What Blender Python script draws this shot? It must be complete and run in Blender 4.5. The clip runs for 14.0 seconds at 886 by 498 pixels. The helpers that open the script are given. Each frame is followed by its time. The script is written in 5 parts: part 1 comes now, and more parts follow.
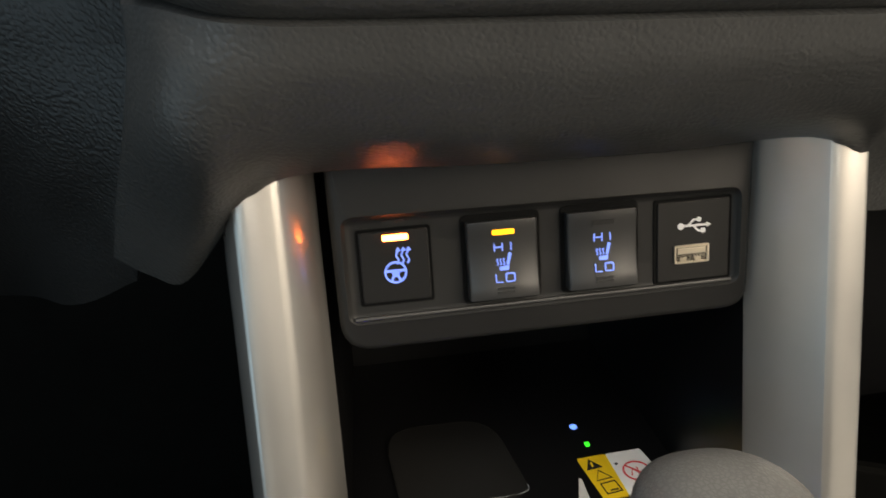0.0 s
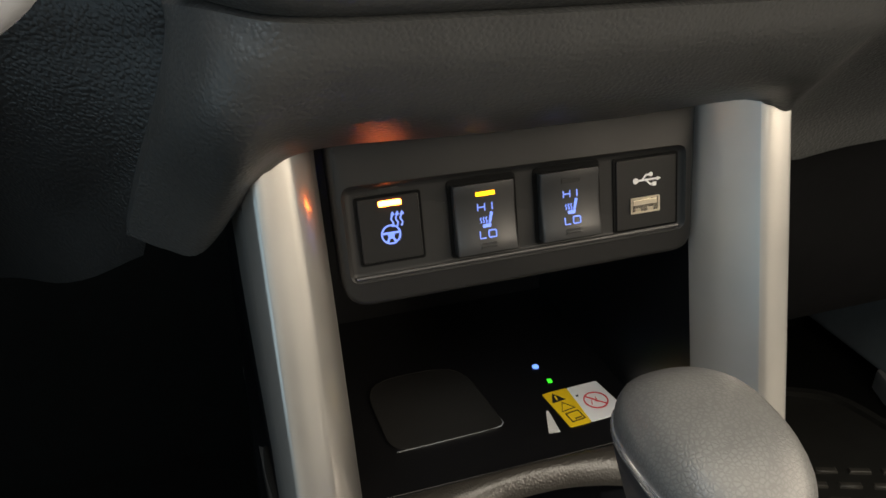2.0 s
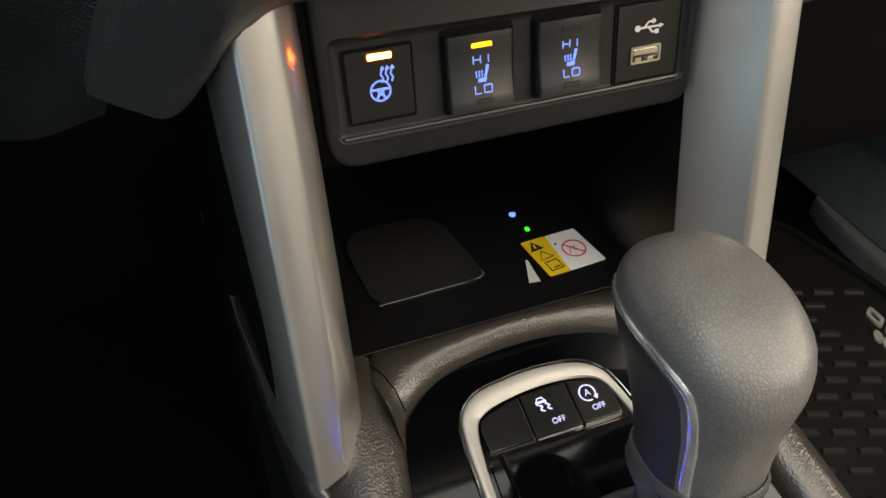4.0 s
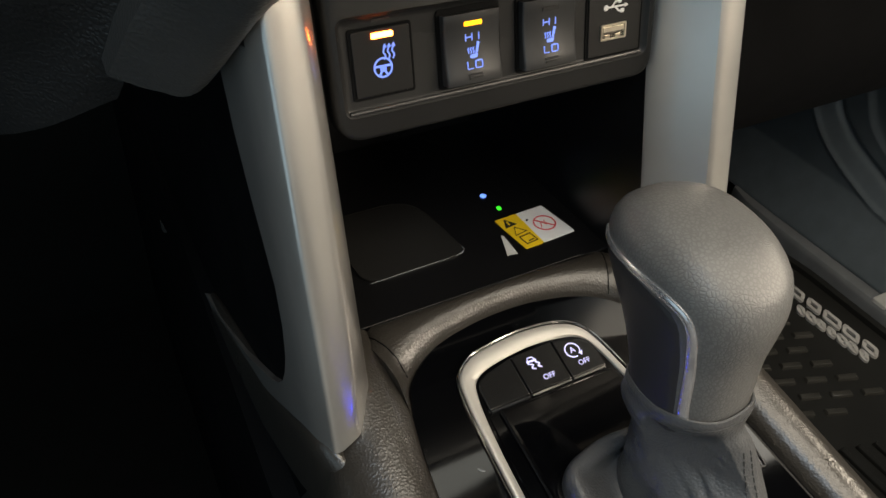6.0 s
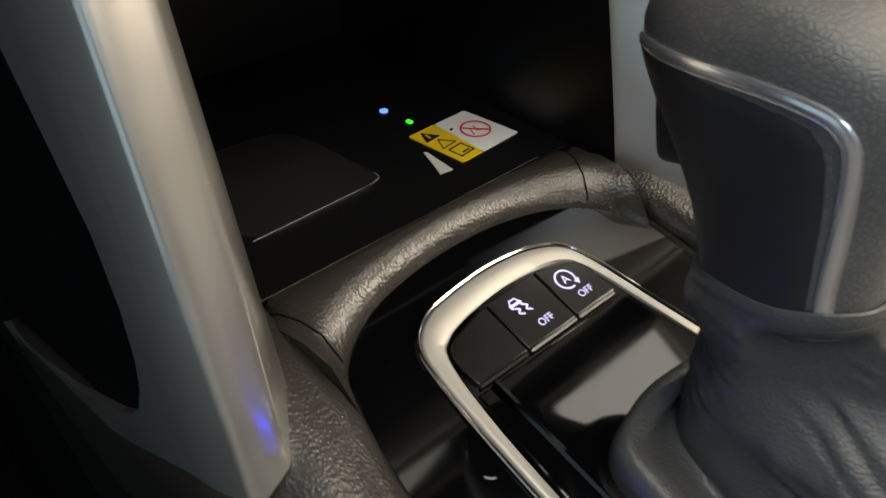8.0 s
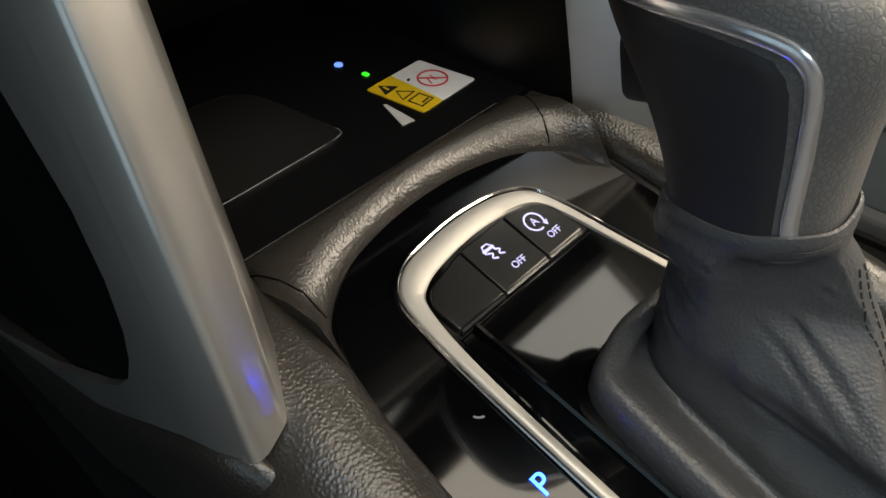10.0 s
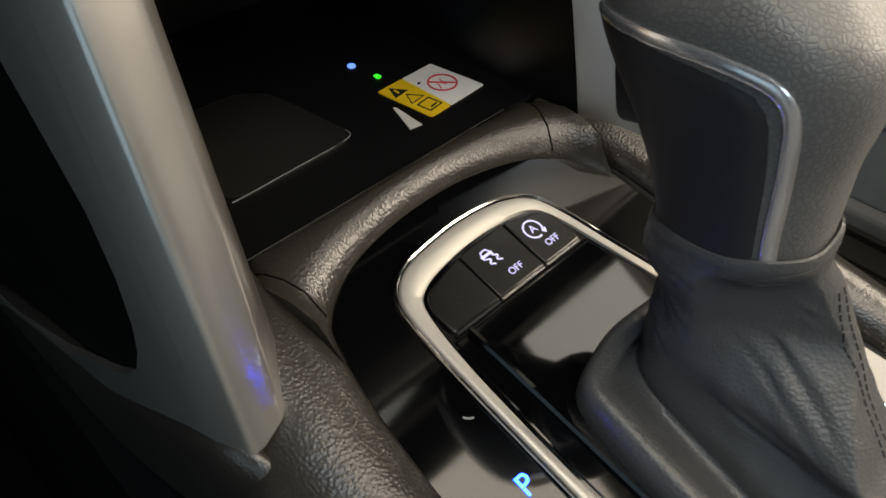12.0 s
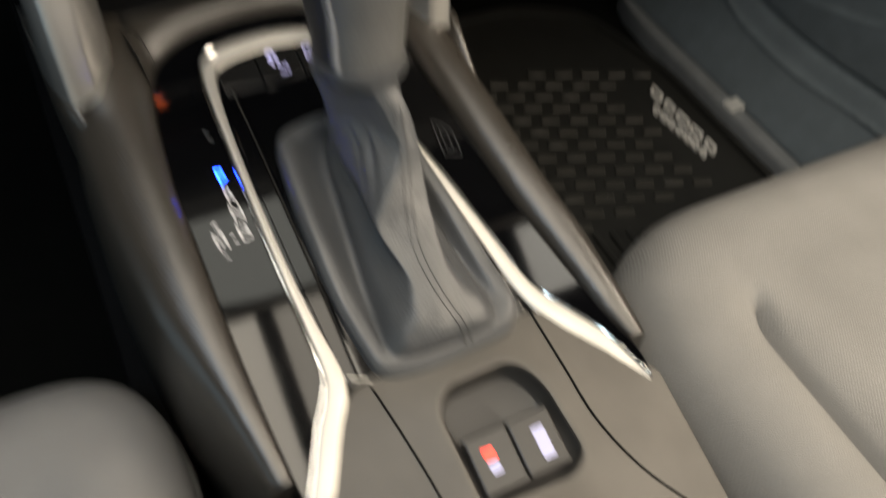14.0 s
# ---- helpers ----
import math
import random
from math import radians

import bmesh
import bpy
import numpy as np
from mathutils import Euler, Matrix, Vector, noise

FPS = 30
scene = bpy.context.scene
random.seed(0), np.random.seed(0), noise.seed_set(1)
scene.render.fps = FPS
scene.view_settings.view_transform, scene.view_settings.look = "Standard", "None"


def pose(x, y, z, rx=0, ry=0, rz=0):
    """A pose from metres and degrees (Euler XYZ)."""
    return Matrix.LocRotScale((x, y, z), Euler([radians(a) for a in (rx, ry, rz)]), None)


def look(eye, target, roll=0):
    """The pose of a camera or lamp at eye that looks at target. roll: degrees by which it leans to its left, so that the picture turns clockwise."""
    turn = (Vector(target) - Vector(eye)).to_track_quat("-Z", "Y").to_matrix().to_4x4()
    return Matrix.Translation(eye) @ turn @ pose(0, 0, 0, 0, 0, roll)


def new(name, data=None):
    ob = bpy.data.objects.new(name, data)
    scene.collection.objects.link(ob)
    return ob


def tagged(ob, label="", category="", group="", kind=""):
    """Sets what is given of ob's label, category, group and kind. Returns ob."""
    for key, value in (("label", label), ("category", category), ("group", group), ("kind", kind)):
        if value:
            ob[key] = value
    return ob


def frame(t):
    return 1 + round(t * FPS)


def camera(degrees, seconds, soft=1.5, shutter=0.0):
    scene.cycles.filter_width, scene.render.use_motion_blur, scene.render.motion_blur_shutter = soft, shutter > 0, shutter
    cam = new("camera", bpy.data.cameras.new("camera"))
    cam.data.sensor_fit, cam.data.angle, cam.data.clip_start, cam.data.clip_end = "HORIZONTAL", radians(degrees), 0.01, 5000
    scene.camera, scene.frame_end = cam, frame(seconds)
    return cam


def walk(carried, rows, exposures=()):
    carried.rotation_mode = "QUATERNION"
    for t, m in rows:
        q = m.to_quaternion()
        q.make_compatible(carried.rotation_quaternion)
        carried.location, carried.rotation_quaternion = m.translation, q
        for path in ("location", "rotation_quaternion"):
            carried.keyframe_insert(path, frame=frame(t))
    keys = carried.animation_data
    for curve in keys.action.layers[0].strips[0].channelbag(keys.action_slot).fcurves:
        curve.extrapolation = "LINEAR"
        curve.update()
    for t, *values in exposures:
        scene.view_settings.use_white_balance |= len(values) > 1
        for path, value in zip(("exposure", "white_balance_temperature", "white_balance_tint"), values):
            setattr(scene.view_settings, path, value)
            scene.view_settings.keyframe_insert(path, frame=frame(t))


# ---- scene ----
from mathutils.bvhtree import BVHTree

cam = camera(60.1, 14.0, 1.5, 0.5)
PATH = [
    (0, (-0.079, 0.056, 0.685), (0.187, 1.843, -0.174), -2.1),
    (0.5, (-0.082, 0.061, 0.681), (0.279, 1.808, -0.224), -1.7),
    (1, (-0.104, 0.036, 0.692), (0.313, 1.762, -0.229), -1.8),
    (1.5, (-0.113, 0.034, 0.699), (0.331, 1.743, -0.24), -1.9),
    (2, (-0.113, 0.034, 0.7), (0.356, 1.727, -0.255), -1.9),
    (2.5, (-0.115, 0.036, 0.7), (0.373, 1.706, -0.288), -1.6),
    (3, (-0.118, 0.039, 0.7), (0.368, 1.664, -0.359), -1.0),
    (3.2, (-0.12, 0.043, 0.705), (0.349, 1.566, -0.503), -0.6),
    (5.3, (-0.152, 0.076, 0.705), (0.518, 1.378, -0.658), 3.1),
    (5.5, (-0.159, 0.064, 0.703), (0.525, 1.374, -0.645), 2.9),
    (6, (-0.17, 0.045, 0.702), (0.56, 1.384, -0.591), 2.4),
    (6.5, (-0.172, 0.04, 0.706), (0.596, 1.389, -0.555), 1.4),
    (7, (-0.164, 0.056, 0.67), (0.677, 1.382, -0.569), 0.7),
    (7.2, (-0.149, 0.068, 0.64), (0.703, 1.408, -0.576), -1.0),
    (7.5, (-0.154, 0.096, 0.627), (0.8, 1.339, -0.616), 0.4),
    (7.7, (-0.155, 0.11, 0.616), (0.853, 1.296, -0.64), 1.8),
    (8, (-0.154, 0.126, 0.59), (0.901, 1.268, -0.668), 1.1),
    (8.2, (-0.162, 0.136, 0.591), (0.897, 1.237, -0.7), 0.3),
    (8.5, (-0.161, 0.135, 0.594), (0.909, 1.192, -0.724), -0.0),
    (9, (-0.162, 0.131, 0.592), (0.94, 1.133, -0.743), 0.3),
    (11.5, (-0.163, 0.13, 0.598), (0.916, 1.106, -0.774), 1.0),
    (12, (-0.16, 0.124, 0.604), (0.884, 1.122, -0.78), 1.6),
    (12.2, (-0.158, 0.106, 0.603), (0.879, 1.137, -0.762), 2.3),
    (12.3, (-0.158, 0.088, 0.611), (0.857, 1.138, -0.755), 2.0),
    (12.5, (-0.145, 0.037, 0.652), (0.782, 1.15, -0.727), 0.2),
    (12.7, (-0.132, -0.022, 0.69), (0.763, 1.103, -0.702), 1.3),
    (12.9, (-0.126, -0.062, 0.704), (0.745, 1.072, -0.694), 2.0),
    (13, (-0.13, -0.081, 0.713), (0.706, 1.069, -0.693), 1.7),
    (13.3, (-0.138, -0.095, 0.726), (0.649, 1.08, -0.688), 1.5),
    (13.4, (-0.138, -0.095, 0.726), (0.637, 1.081, -0.694), 1.6),
    (13.6, (-0.137, -0.097, 0.726), (0.614, 1.081, -0.705), 1.8),
    (13.8, (-0.131, -0.102, 0.726), (0.6, 1.057, -0.731), 3.4),
    (13.9, (-0.121, -0.103, 0.722), (0.596, 1.009, -0.779), 5.8),
    (14, (-0.103, -0.103, 0.699), (0.591, 0.925, -0.871), 9.1),
]
walk(cam, [(t, look(eye, target, roll)) for t, eye, target, roll in PATH], [(0.0, 0.22), (0.6, 0.18), (3.0, 0.18), (5.5, 0.11), (9.0, 0.0), (12.0, -0.03), (13.3, 0.22), (14.0, 0.22)])

# ---- world and light ----
world = bpy.data.worlds.new("showroom_air")
world.use_nodes = True
world.node_tree.nodes["Background"].inputs[0].default_value = (0.55, 0.6, 0.7, 1)
world.node_tree.nodes["Background"].inputs[1].default_value = 0.002
scene.world = world


def area_lamp(name, eye, target, sx, sy, watts, colour, shape="RECTANGLE"):
    data = bpy.data.lights.new(name, "AREA")
    data.shape, data.size, data.size_y, data.energy, data.color = shape, sx, sy, watts, colour
    ob = new(name, data)
    ob.matrix_world = look(eye, target)
    return ob


for x, y, width, length, watts in ((-0.10, -0.177, 0.24, 0.72, 3.3), (0.10, -0.177, 0.10, 0.72, 0.85), (0.315, -0.2135, 0.27, 0.647, 3.5)):
    area_lamp("roof_window_light", (x, y, 1.225), (x, y, 0.0), width, length, watts, (1.0, 0.895, 0.735))
area_lamp("roof_window_light", (0.63, 0.115, 1.225), (0.63, 0.115, 0.0), 0.26, 0.13, 0.50, (1.0, 0.94, 0.82))
area_lamp("roof_window_light", (-0.42, -0.16, 1.225), (-0.42, -0.16, 0.0), 0.24, 0.56, 2.3, (0.70, 0.85, 1.0))
area_lamp("window_light_passenger", (0.84, -0.30, 0.93), (0.0, 0.05, 0.45), 0.95, 0.30, 14.0, (1.0, 0.86, 0.68))
area_lamp("door_opening_light", (-0.85, 0.00, 0.42), (0.0, 0.10, 0.55), 0.60, 0.50, 0.65, (0.62, 0.86, 1.0))
area_lamp("window_light_rear_side", (-0.78, -1.05, 1.00), (0.0, 0.15, 0.45), 0.60, 0.28, 5.5, (0.66, 0.87, 1.0))
area_lamp("windscreen_light", (0.10, 0.278, 1.167), (0.10, 0.1885, 0.988), 0.50, 0.17, 0.42, (1.0, 0.98, 0.86), "ELLIPSE")
area_lamp("window_light_rear", (0.15, -1.55, 1.0), (0.0, 0.2, 0.45), 0.6, 0.3, 2.6, (1.0, 0.90, 0.76))


# ---- materials ----
def mat_base(name, colour, rough, metal=0.0, spec=0.5):
    m = bpy.data.materials.new(name)
    m.use_nodes = True
    b = m.node_tree.nodes["Principled BSDF"]
    b.inputs["Base Color"].default_value = (*colour, 1)
    b.inputs["Roughness"].default_value = rough
    b.inputs["Metallic"].default_value = metal
    b.inputs["Specular IOR Level"].default_value = spec
    return m, m.node_tree, b


def wire(nt, a, out, b, inp):
    nt.links.new(a.outputs[out], b.inputs[inp])


def node(nt, kind, **inputs):
    n = nt.nodes.new(kind)
    for key, value in inputs.items():
        n.inputs[key.replace("_", " ")].default_value = value
    return n


def vary_colour(nt, b, colour, scale, spread, coords):
    """Slow and fine mottling of the base colour."""
    n1 = node(nt, "ShaderNodeTexNoise", Scale=scale, Detail=6.0)
    wire(nt, coords, "Object", n1, "Vector")
    ramp = nt.nodes.new("ShaderNodeValToRGB")
    lo, hi = [c * (1 - spread) for c in colour], [c * (1 + spread) for c in colour]
    ramp.color_ramp.elements[0].position, ramp.color_ramp.elements[1].position = 0.3, 0.7
    ramp.color_ramp.elements[0].color, ramp.color_ramp.elements[1].color = (*lo, 1), (*hi, 1)
    wire(nt, n1, "Fac", ramp, "Fac")
    wire(nt, ramp, "Color", b, "Base Color")


def leather(name, colour, rough, cell, depth, spec=0.5, warp_by=0.3, creased=False):
    """Grained leather or soft plastic: pebbles about 1/cell metres apart, rounded or flat between creases."""
    m, nt, b = mat_base(name, colour, rough, 0.0, spec)
    co = nt.nodes.new("ShaderNodeTexCoord")
    vary_colour(nt, b, colour, 60, 0.07, co)
    warp = node(nt, "ShaderNodeTexNoise", Scale=cell * 0.5, Detail=3.0)
    wire(nt, co, "Object", warp, "Vector")
    mix = nt.nodes.new("ShaderNodeVectorMath")
    mix.operation = "MULTIPLY_ADD"
    wire(nt, warp, "Color", mix, 0)
    mix.inputs[1].default_value = (warp_by / cell * 2,) * 3
    wire(nt, co, "Object", mix, 2)
    cells = node(nt, "ShaderNodeTexVoronoi", Scale=cell)
    cells.feature = "DISTANCE_TO_EDGE" if creased else "SMOOTH_F1"
    if not creased:
        cells.inputs["Smoothness"].default_value = 0.35
    wire(nt, mix, 0, cells, "Vector")
    top = nt.nodes.new("ShaderNodeMapRange")
    top.interpolation_type = "SMOOTHSTEP"
    top.inputs["From Min"].default_value, top.inputs["From Max"].default_value = (0.0, 0.26) if creased else (0.75, 0.15)
    wire(nt, cells, "Distance", top, "Value")
    if creased:
        # the base colour is a little darker in the creases between the pebbles
        pores = nt.nodes.new("ShaderNodeMapRange")
        pores.inputs["To Min"].default_value = 0.78
        wire(nt, top, "Result", pores, "Value")
        tint = nt.nodes.new("ShaderNodeMix")
        tint.data_type, tint.blend_type = "RGBA", "MULTIPLY"
        tint.inputs["Factor"].default_value = 1.0
        nt.links.new(b.inputs["Base Color"].links[0].from_socket, tint.inputs["A"])
        nt.links.new(pores.outputs["Result"], tint.inputs["B"])
        nt.links.new(tint.outputs["Result"], b.inputs["Base Color"])
    fine = node(nt, "ShaderNodeTexNoise", Scale=cell * 2.5, Detail=2.0)
    wire(nt, co, "Object", fine, "Vector")
    add = nt.nodes.new("ShaderNodeMath")
    add.operation = "MULTIPLY_ADD"
    wire(nt, fine, "Fac", add, 0)
    add.inputs[1].default_value = 0.2
    wire(nt, top, "Result", add, 2)
    bump = node(nt, "ShaderNodeBump", Strength=1.0, Distance=depth)
    wire(nt, add, 0, bump, "Height")
    wire(nt, bump, "Normal", b, "Normal")
    big = node(nt, "ShaderNodeTexNoise", Scale=25.0, Detail=3.0)
    wire(nt, co, "Object", big, "Vector")
    mr = nt.nodes.new("ShaderNodeMapRange")
    mr.inputs["To Min"].default_value, mr.inputs["To Max"].default_value = rough - 0.04, rough + 0.04
    wire(nt, big, "Fac", mr, "Value")
    wire(nt, mr, "Result", b, "Roughness")
    return m


def plain(name, colour, rough, metal=0.0, spec=0.5, grain=900.0, depth=0.00003, spread=0.1):
    """Moulded plastic or painted metal with fine grain and faint smudges."""
    m, nt, b = mat_base(name, colour, rough, metal, spec)
    co = nt.nodes.new("ShaderNodeTexCoord")
    vary_colour(nt, b, colour, 35, spread, co)
    n = node(nt, "ShaderNodeTexNoise", Scale=grain, Detail=3.0)
    wire(nt, co, "Object", n, "Vector")
    bump = node(nt, "ShaderNodeBump", Strength=0.6, Distance=depth)
    wire(nt, n, "Fac", bump, "Height")
    wire(nt, bump, "Normal", b, "Normal")
    s = node(nt, "ShaderNodeTexNoise", Scale=30.0, Detail=5.0)
    wire(nt, co, "Object", s, "Vector")
    mr = nt.nodes.new("ShaderNodeMapRange")
    mr.inputs["To Min"].default_value, mr.inputs["To Max"].default_value = max(0.01, rough * 0.8), rough * 1.2
    wire(nt, s, "Fac", mr, "Value")
    wire(nt, mr, "Result", b, "Roughness")
    return m


def gloss_black(name):
    """Piano black with dust specks."""
    m, nt, b = mat_base(name, (0.0015, 0.0016, 0.002), 0.04, 0.0, 0.5)
    co = nt.nodes.new("ShaderNodeTexCoord")
    v = node(nt, "ShaderNodeTexVoronoi", Scale=230.0)
    wire(nt, co, "Object", v, "Vector")
    lt = nt.nodes.new("ShaderNodeMath")
    lt.operation = "LESS_THAN"
    lt.inputs[1].default_value = 0.045
    wire(nt, v, "Distance", lt, 0)
    pick = nt.nodes.new("ShaderNodeSeparateColor")
    wire(nt, v, "Color", pick, "Color")
    few = nt.nodes.new("ShaderNodeMath")
    few.operation = "LESS_THAN"
    few.inputs[1].default_value = 0.3
    wire(nt, pick, "Red", few, 0)
    both = nt.nodes.new("ShaderNodeMath")
    both.operation = "MULTIPLY"
    wire(nt, lt, 0, both, 0)
    wire(nt, few, 0, both, 1)
    mix = nt.nodes.new("ShaderNodeMix")
    mix.data_type = "RGBA"
    mix.inputs["A"].default_value, mix.inputs["B"].default_value = (0.0015, 0.0016, 0.002, 1), (0.12, 0.11, 0.1, 1)
    wire(nt, both, 0, mix, "Factor")
    nt.links.new(mix.outputs["Result"], b.inputs["Base Color"])
    s = node(nt, "ShaderNodeTexNoise", Scale=40.0, Detail=5.0)
    wire(nt, co, "Object", s, "Vector")
    mr = nt.nodes.new("ShaderNodeMapRange")
    mr.inputs["To Min"].default_value, mr.inputs["To Max"].default_value = 0.02, 0.09
    wire(nt, s, "Fac", mr, "Value")
    wire(nt, mr, "Result", b, "Roughness")
    return m


def woven(name, colour, scale):
    """Knitted seat cloth."""
    m, nt, b = mat_base(name, colour, 0.9, 0.0, 0.2)
    co = nt.nodes.new("ShaderNodeTexCoord")
    vary_colour(nt, b, colour, 18, 0.08, co)
    waves = []
    for way in ("X", "Y"):
        w = node(nt, "ShaderNodeTexWave", Scale=0.314 * scale, Distortion=0.8, Detail=1.0)
        w.bands_direction = way
        w.inputs["Detail Scale"].default_value = 0.4
        turned = nt.nodes.new("ShaderNodeMapping")
        turned.inputs["Rotation"].default_value = (0.0, 0.0, 0.6)
        wire(nt, co, "Object", turned, "Vector")
        wire(nt, turned, "Vector", w, "Vector")
        waves.append(w)
    add = nt.nodes.new("ShaderNodeMath")
    add.operation = "MULTIPLY"
    wire(nt, waves[0], "Fac", add, 0)
    wire(nt, waves[1], "Fac", add, 1)
    dots = nt.nodes.new("ShaderNodeMapRange")
    dots.inputs["From Max"].default_value = 0.9
    dots.inputs["To Min"].default_value, dots.inputs["To Max"].default_value = 0.86, 1.16
    wire(nt, add, 0, dots, "Value")
    tint = nt.nodes.new("ShaderNodeMix")
    tint.data_type, tint.blend_type = "RGBA", "MULTIPLY"
    tint.inputs["Factor"].default_value = 1.0
    nt.links.new(b.inputs["Base Color"].links[0].from_socket, tint.inputs["A"])
    nt.links.new(dots.outputs["Result"], tint.inputs["B"])
    nt.links.new(tint.outputs["Result"], b.inputs["Base Color"])
    bump = node(nt, "ShaderNodeBump", Strength=0.8, Distance=0.0004)
    wire(nt, add, 0, bump, "Height")
    wire(nt, bump, "Normal", b, "Normal")
    return m


def glow(name, colour, strength):
    m, nt, b = mat_base(name, colour, 0.4)
    b.inputs["Emission Color"].default_value = (*colour, 1)
    b.inputs["Emission Strength"].default_value = strength
    return m


SOFT = leather("dash_soft_plastic", (0.037, 0.037, 0.036), 0.40, 640, 0.00011, 0.5, 0.5)
SHIN = leather("column_soft_plastic", (0.013, 0.0125, 0.012), 0.36, 600, 0.00012)
PADDED = leather("console_leather", (0.029, 0.0256, 0.0215), 0.29, 820, 0.00008, 0.8, 0.10)
KNOB = leather("knob_leather", (0.115, 0.114, 0.111), 0.37, 600, 0.00006, warp_by=0.2, creased=True)
BOOT = leather("boot_leather", (0.062, 0.064, 0.067), 0.38, 800, 0.00009)
PANEL = plain("switch_panel_plastic", (0.0108, 0.0106, 0.0103), 0.5, spec=0.3)
SWITCH = plain("switch_plastic", (0.022, 0.022, 0.022), 0.36)
KEYBLACK = plain("switch_face_black", (0.0065, 0.0062, 0.006), 0.5, spec=0.3)
WELL = plain("switch_gap", (0.0025, 0.0025, 0.0025), 0.7, spec=0.1)
KNOBSIDE = plain("knob_side_plastic", (0.022, 0.022, 0.024), 0.46, spec=0.3)
SILVER = plain("satin_silver_paint", (0.52, 0.505, 0.475), 0.36, 0.8, grain=2500, depth=0.00001, spread=0.04)
SILVER.node_tree.nodes["Principled BSDF"].inputs["Coat Weight"].default_value = 1.0
SILVER.node_tree.nodes["Principled BSDF"].inputs["Coat Roughness"].default_value = 0.17
SILVER.node_tree.nodes["Principled BSDF"].inputs["Coat IOR"].default_value = 1.8
CHROME = plain("satin_chrome", (0.50, 0.48, 0.44), 0.47, 0.6, grain=2500, depth=0.000005, spread=0.03)
BRIGHT = plain("bright_chrome", (0.75, 0.75, 0.75), 0.12, 1.0, grain=2500, depth=0.000003, spread=0.03)
GLOSS = gloss_black("piano_black")
BUTTON = plain("button_black", (0.007, 0.007, 0.007), 0.24, grain=2000, depth=0.00001)
TRAY = plain("tray_plastic", (0.004, 0.004, 0.0045), 0.36)
PADGREY = plain("pad_rubber", (0.0045, 0.0042, 0.0038), 0.6)
REAR = plain("console_plastic", (0.066, 0.059, 0.050), 0.5, grain=1200, depth=0.00008)
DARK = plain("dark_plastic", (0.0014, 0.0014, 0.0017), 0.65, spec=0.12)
DOORM = plain("door_plastic", (0.125, 0.15, 0.168), 0.40, grain=700, depth=0.0001)
RUBBER = plain("mat_rubber", (0.015, 0.015, 0.0135), 0.5)
# the mat's rubber made paler: the sheen on the raised dashes is in the colour
TREAD_SHEEN = plain("mat_tread_sheen", (0.046, 0.044, 0.038), 0.45)
CARPET = plain("carpet", (0.0035, 0.0038, 0.0035), 0.95, spec=0.1, grain=500, depth=0.001)
CLOTH = woven("seat_cloth", (0.25, 0.242, 0.23), 620)
CLOTHSIDE = woven("seat_side_cloth", (0.17, 0.17, 0.17), 640)
THREAD = plain("thread", (0.03, 0.03, 0.03), 0.6)
SILL = plain("sill_plastic", (0.18, 0.19, 0.20), 0.45)
CLIP = plain("clip_plastic", (0.5, 0.5, 0.48), 0.4)
INK = plain("grey_print", (0.50, 0.49, 0.47), 0.6)
RECESS = plain("recess_plastic", (0.034, 0.032, 0.030), 0.38, spec=0.4)
PALE = plain("pale_satin_plastic", (0.35, 0.36, 0.38), 0.4)
WHITE = plain("label_white", (0.72, 0.71, 0.70), 0.5)
YELLOW = plain("label_yellow", (0.72, 0.48, 0.01), 0.5)
BLACKINK = plain("label_black", (0.01, 0.01, 0.01), 0.6)
REDINK = plain("label_red", (0.6, 0.05, 0.06), 0.6)
TRIM = plain("satin_trim", (0.70, 0.70, 0.72), 0.24, 0.85, grain=2500, depth=0.000005, spread=0.03)
METAL = plain("usb_shell", (0.75, 0.68, 0.55), 0.3, 0.9)
HEADLINER = plain("headliner_cloth", (0.30, 0.28, 0.25), 0.95, spec=0.1, grain=700, depth=0.0006)
GLASS = plain("dark_windscreen", (0.003, 0.0035, 0.004), 0.5, spec=0.1)
G_ICON = glow("icon_blue", (0.20, 0.31, 1.0), 0.62)
G_WHITE = glow("icon_lilac", (0.62, 0.60, 1.0), 0.58)
G_LETTER = glow("letter_white", (0.62, 0.60, 0.60), 0.42)
G_MARK = glow("mark_lilac", (0.36, 0.36, 0.56), 0.36)
G_P = glow("letter_lit_blue", (0.0040, 0.0240, 1.0), 80.0)
G_AMBER = glow("led_amber", (1.0, 0.16, 0.02), 45.0)
G_YEL = glow("led_yellow", (1.0, 0.40, 0.005), 2.4)
G_BLUE = glow("dot_blue", (0.16, 0.32, 1.0), 1.2)
G_GREEN = glow("dot_green", (0.05, 1.0, 0.03), 1.0)
G_RED = glow("brake_red", (1.0, 0.04, 0.02), 2.0)


# ---- building helpers ----
def obj(name, bm, material, parent=None, label="", smooth=True, angle=40):
    bmesh.ops.recalc_face_normals(bm, faces=bm.faces)
    me = bpy.data.meshes.new(name)
    bm.to_mesh(me)
    bm.free()
    me.materials.append(material)
    if smooth:
        me.shade_smooth()
        me.set_sharp_from_angle(angle=radians(angle))
    ob = new(name, me)
    ob.parent = parent
    if label:
        ob["label"] = label
    return ob


def part(name, bm, material, parent, label="", smooth=True, angle=40):
    return obj(name, bm, material, parent, label, smooth, angle)


def thing(name, label, category, group="", kind="", m=None):
    ob = new(name)
    ob.empty_display_size = 0.01
    if m is not None:
        ob.matrix_world = m
    return tagged(ob, label, category, group, kind)


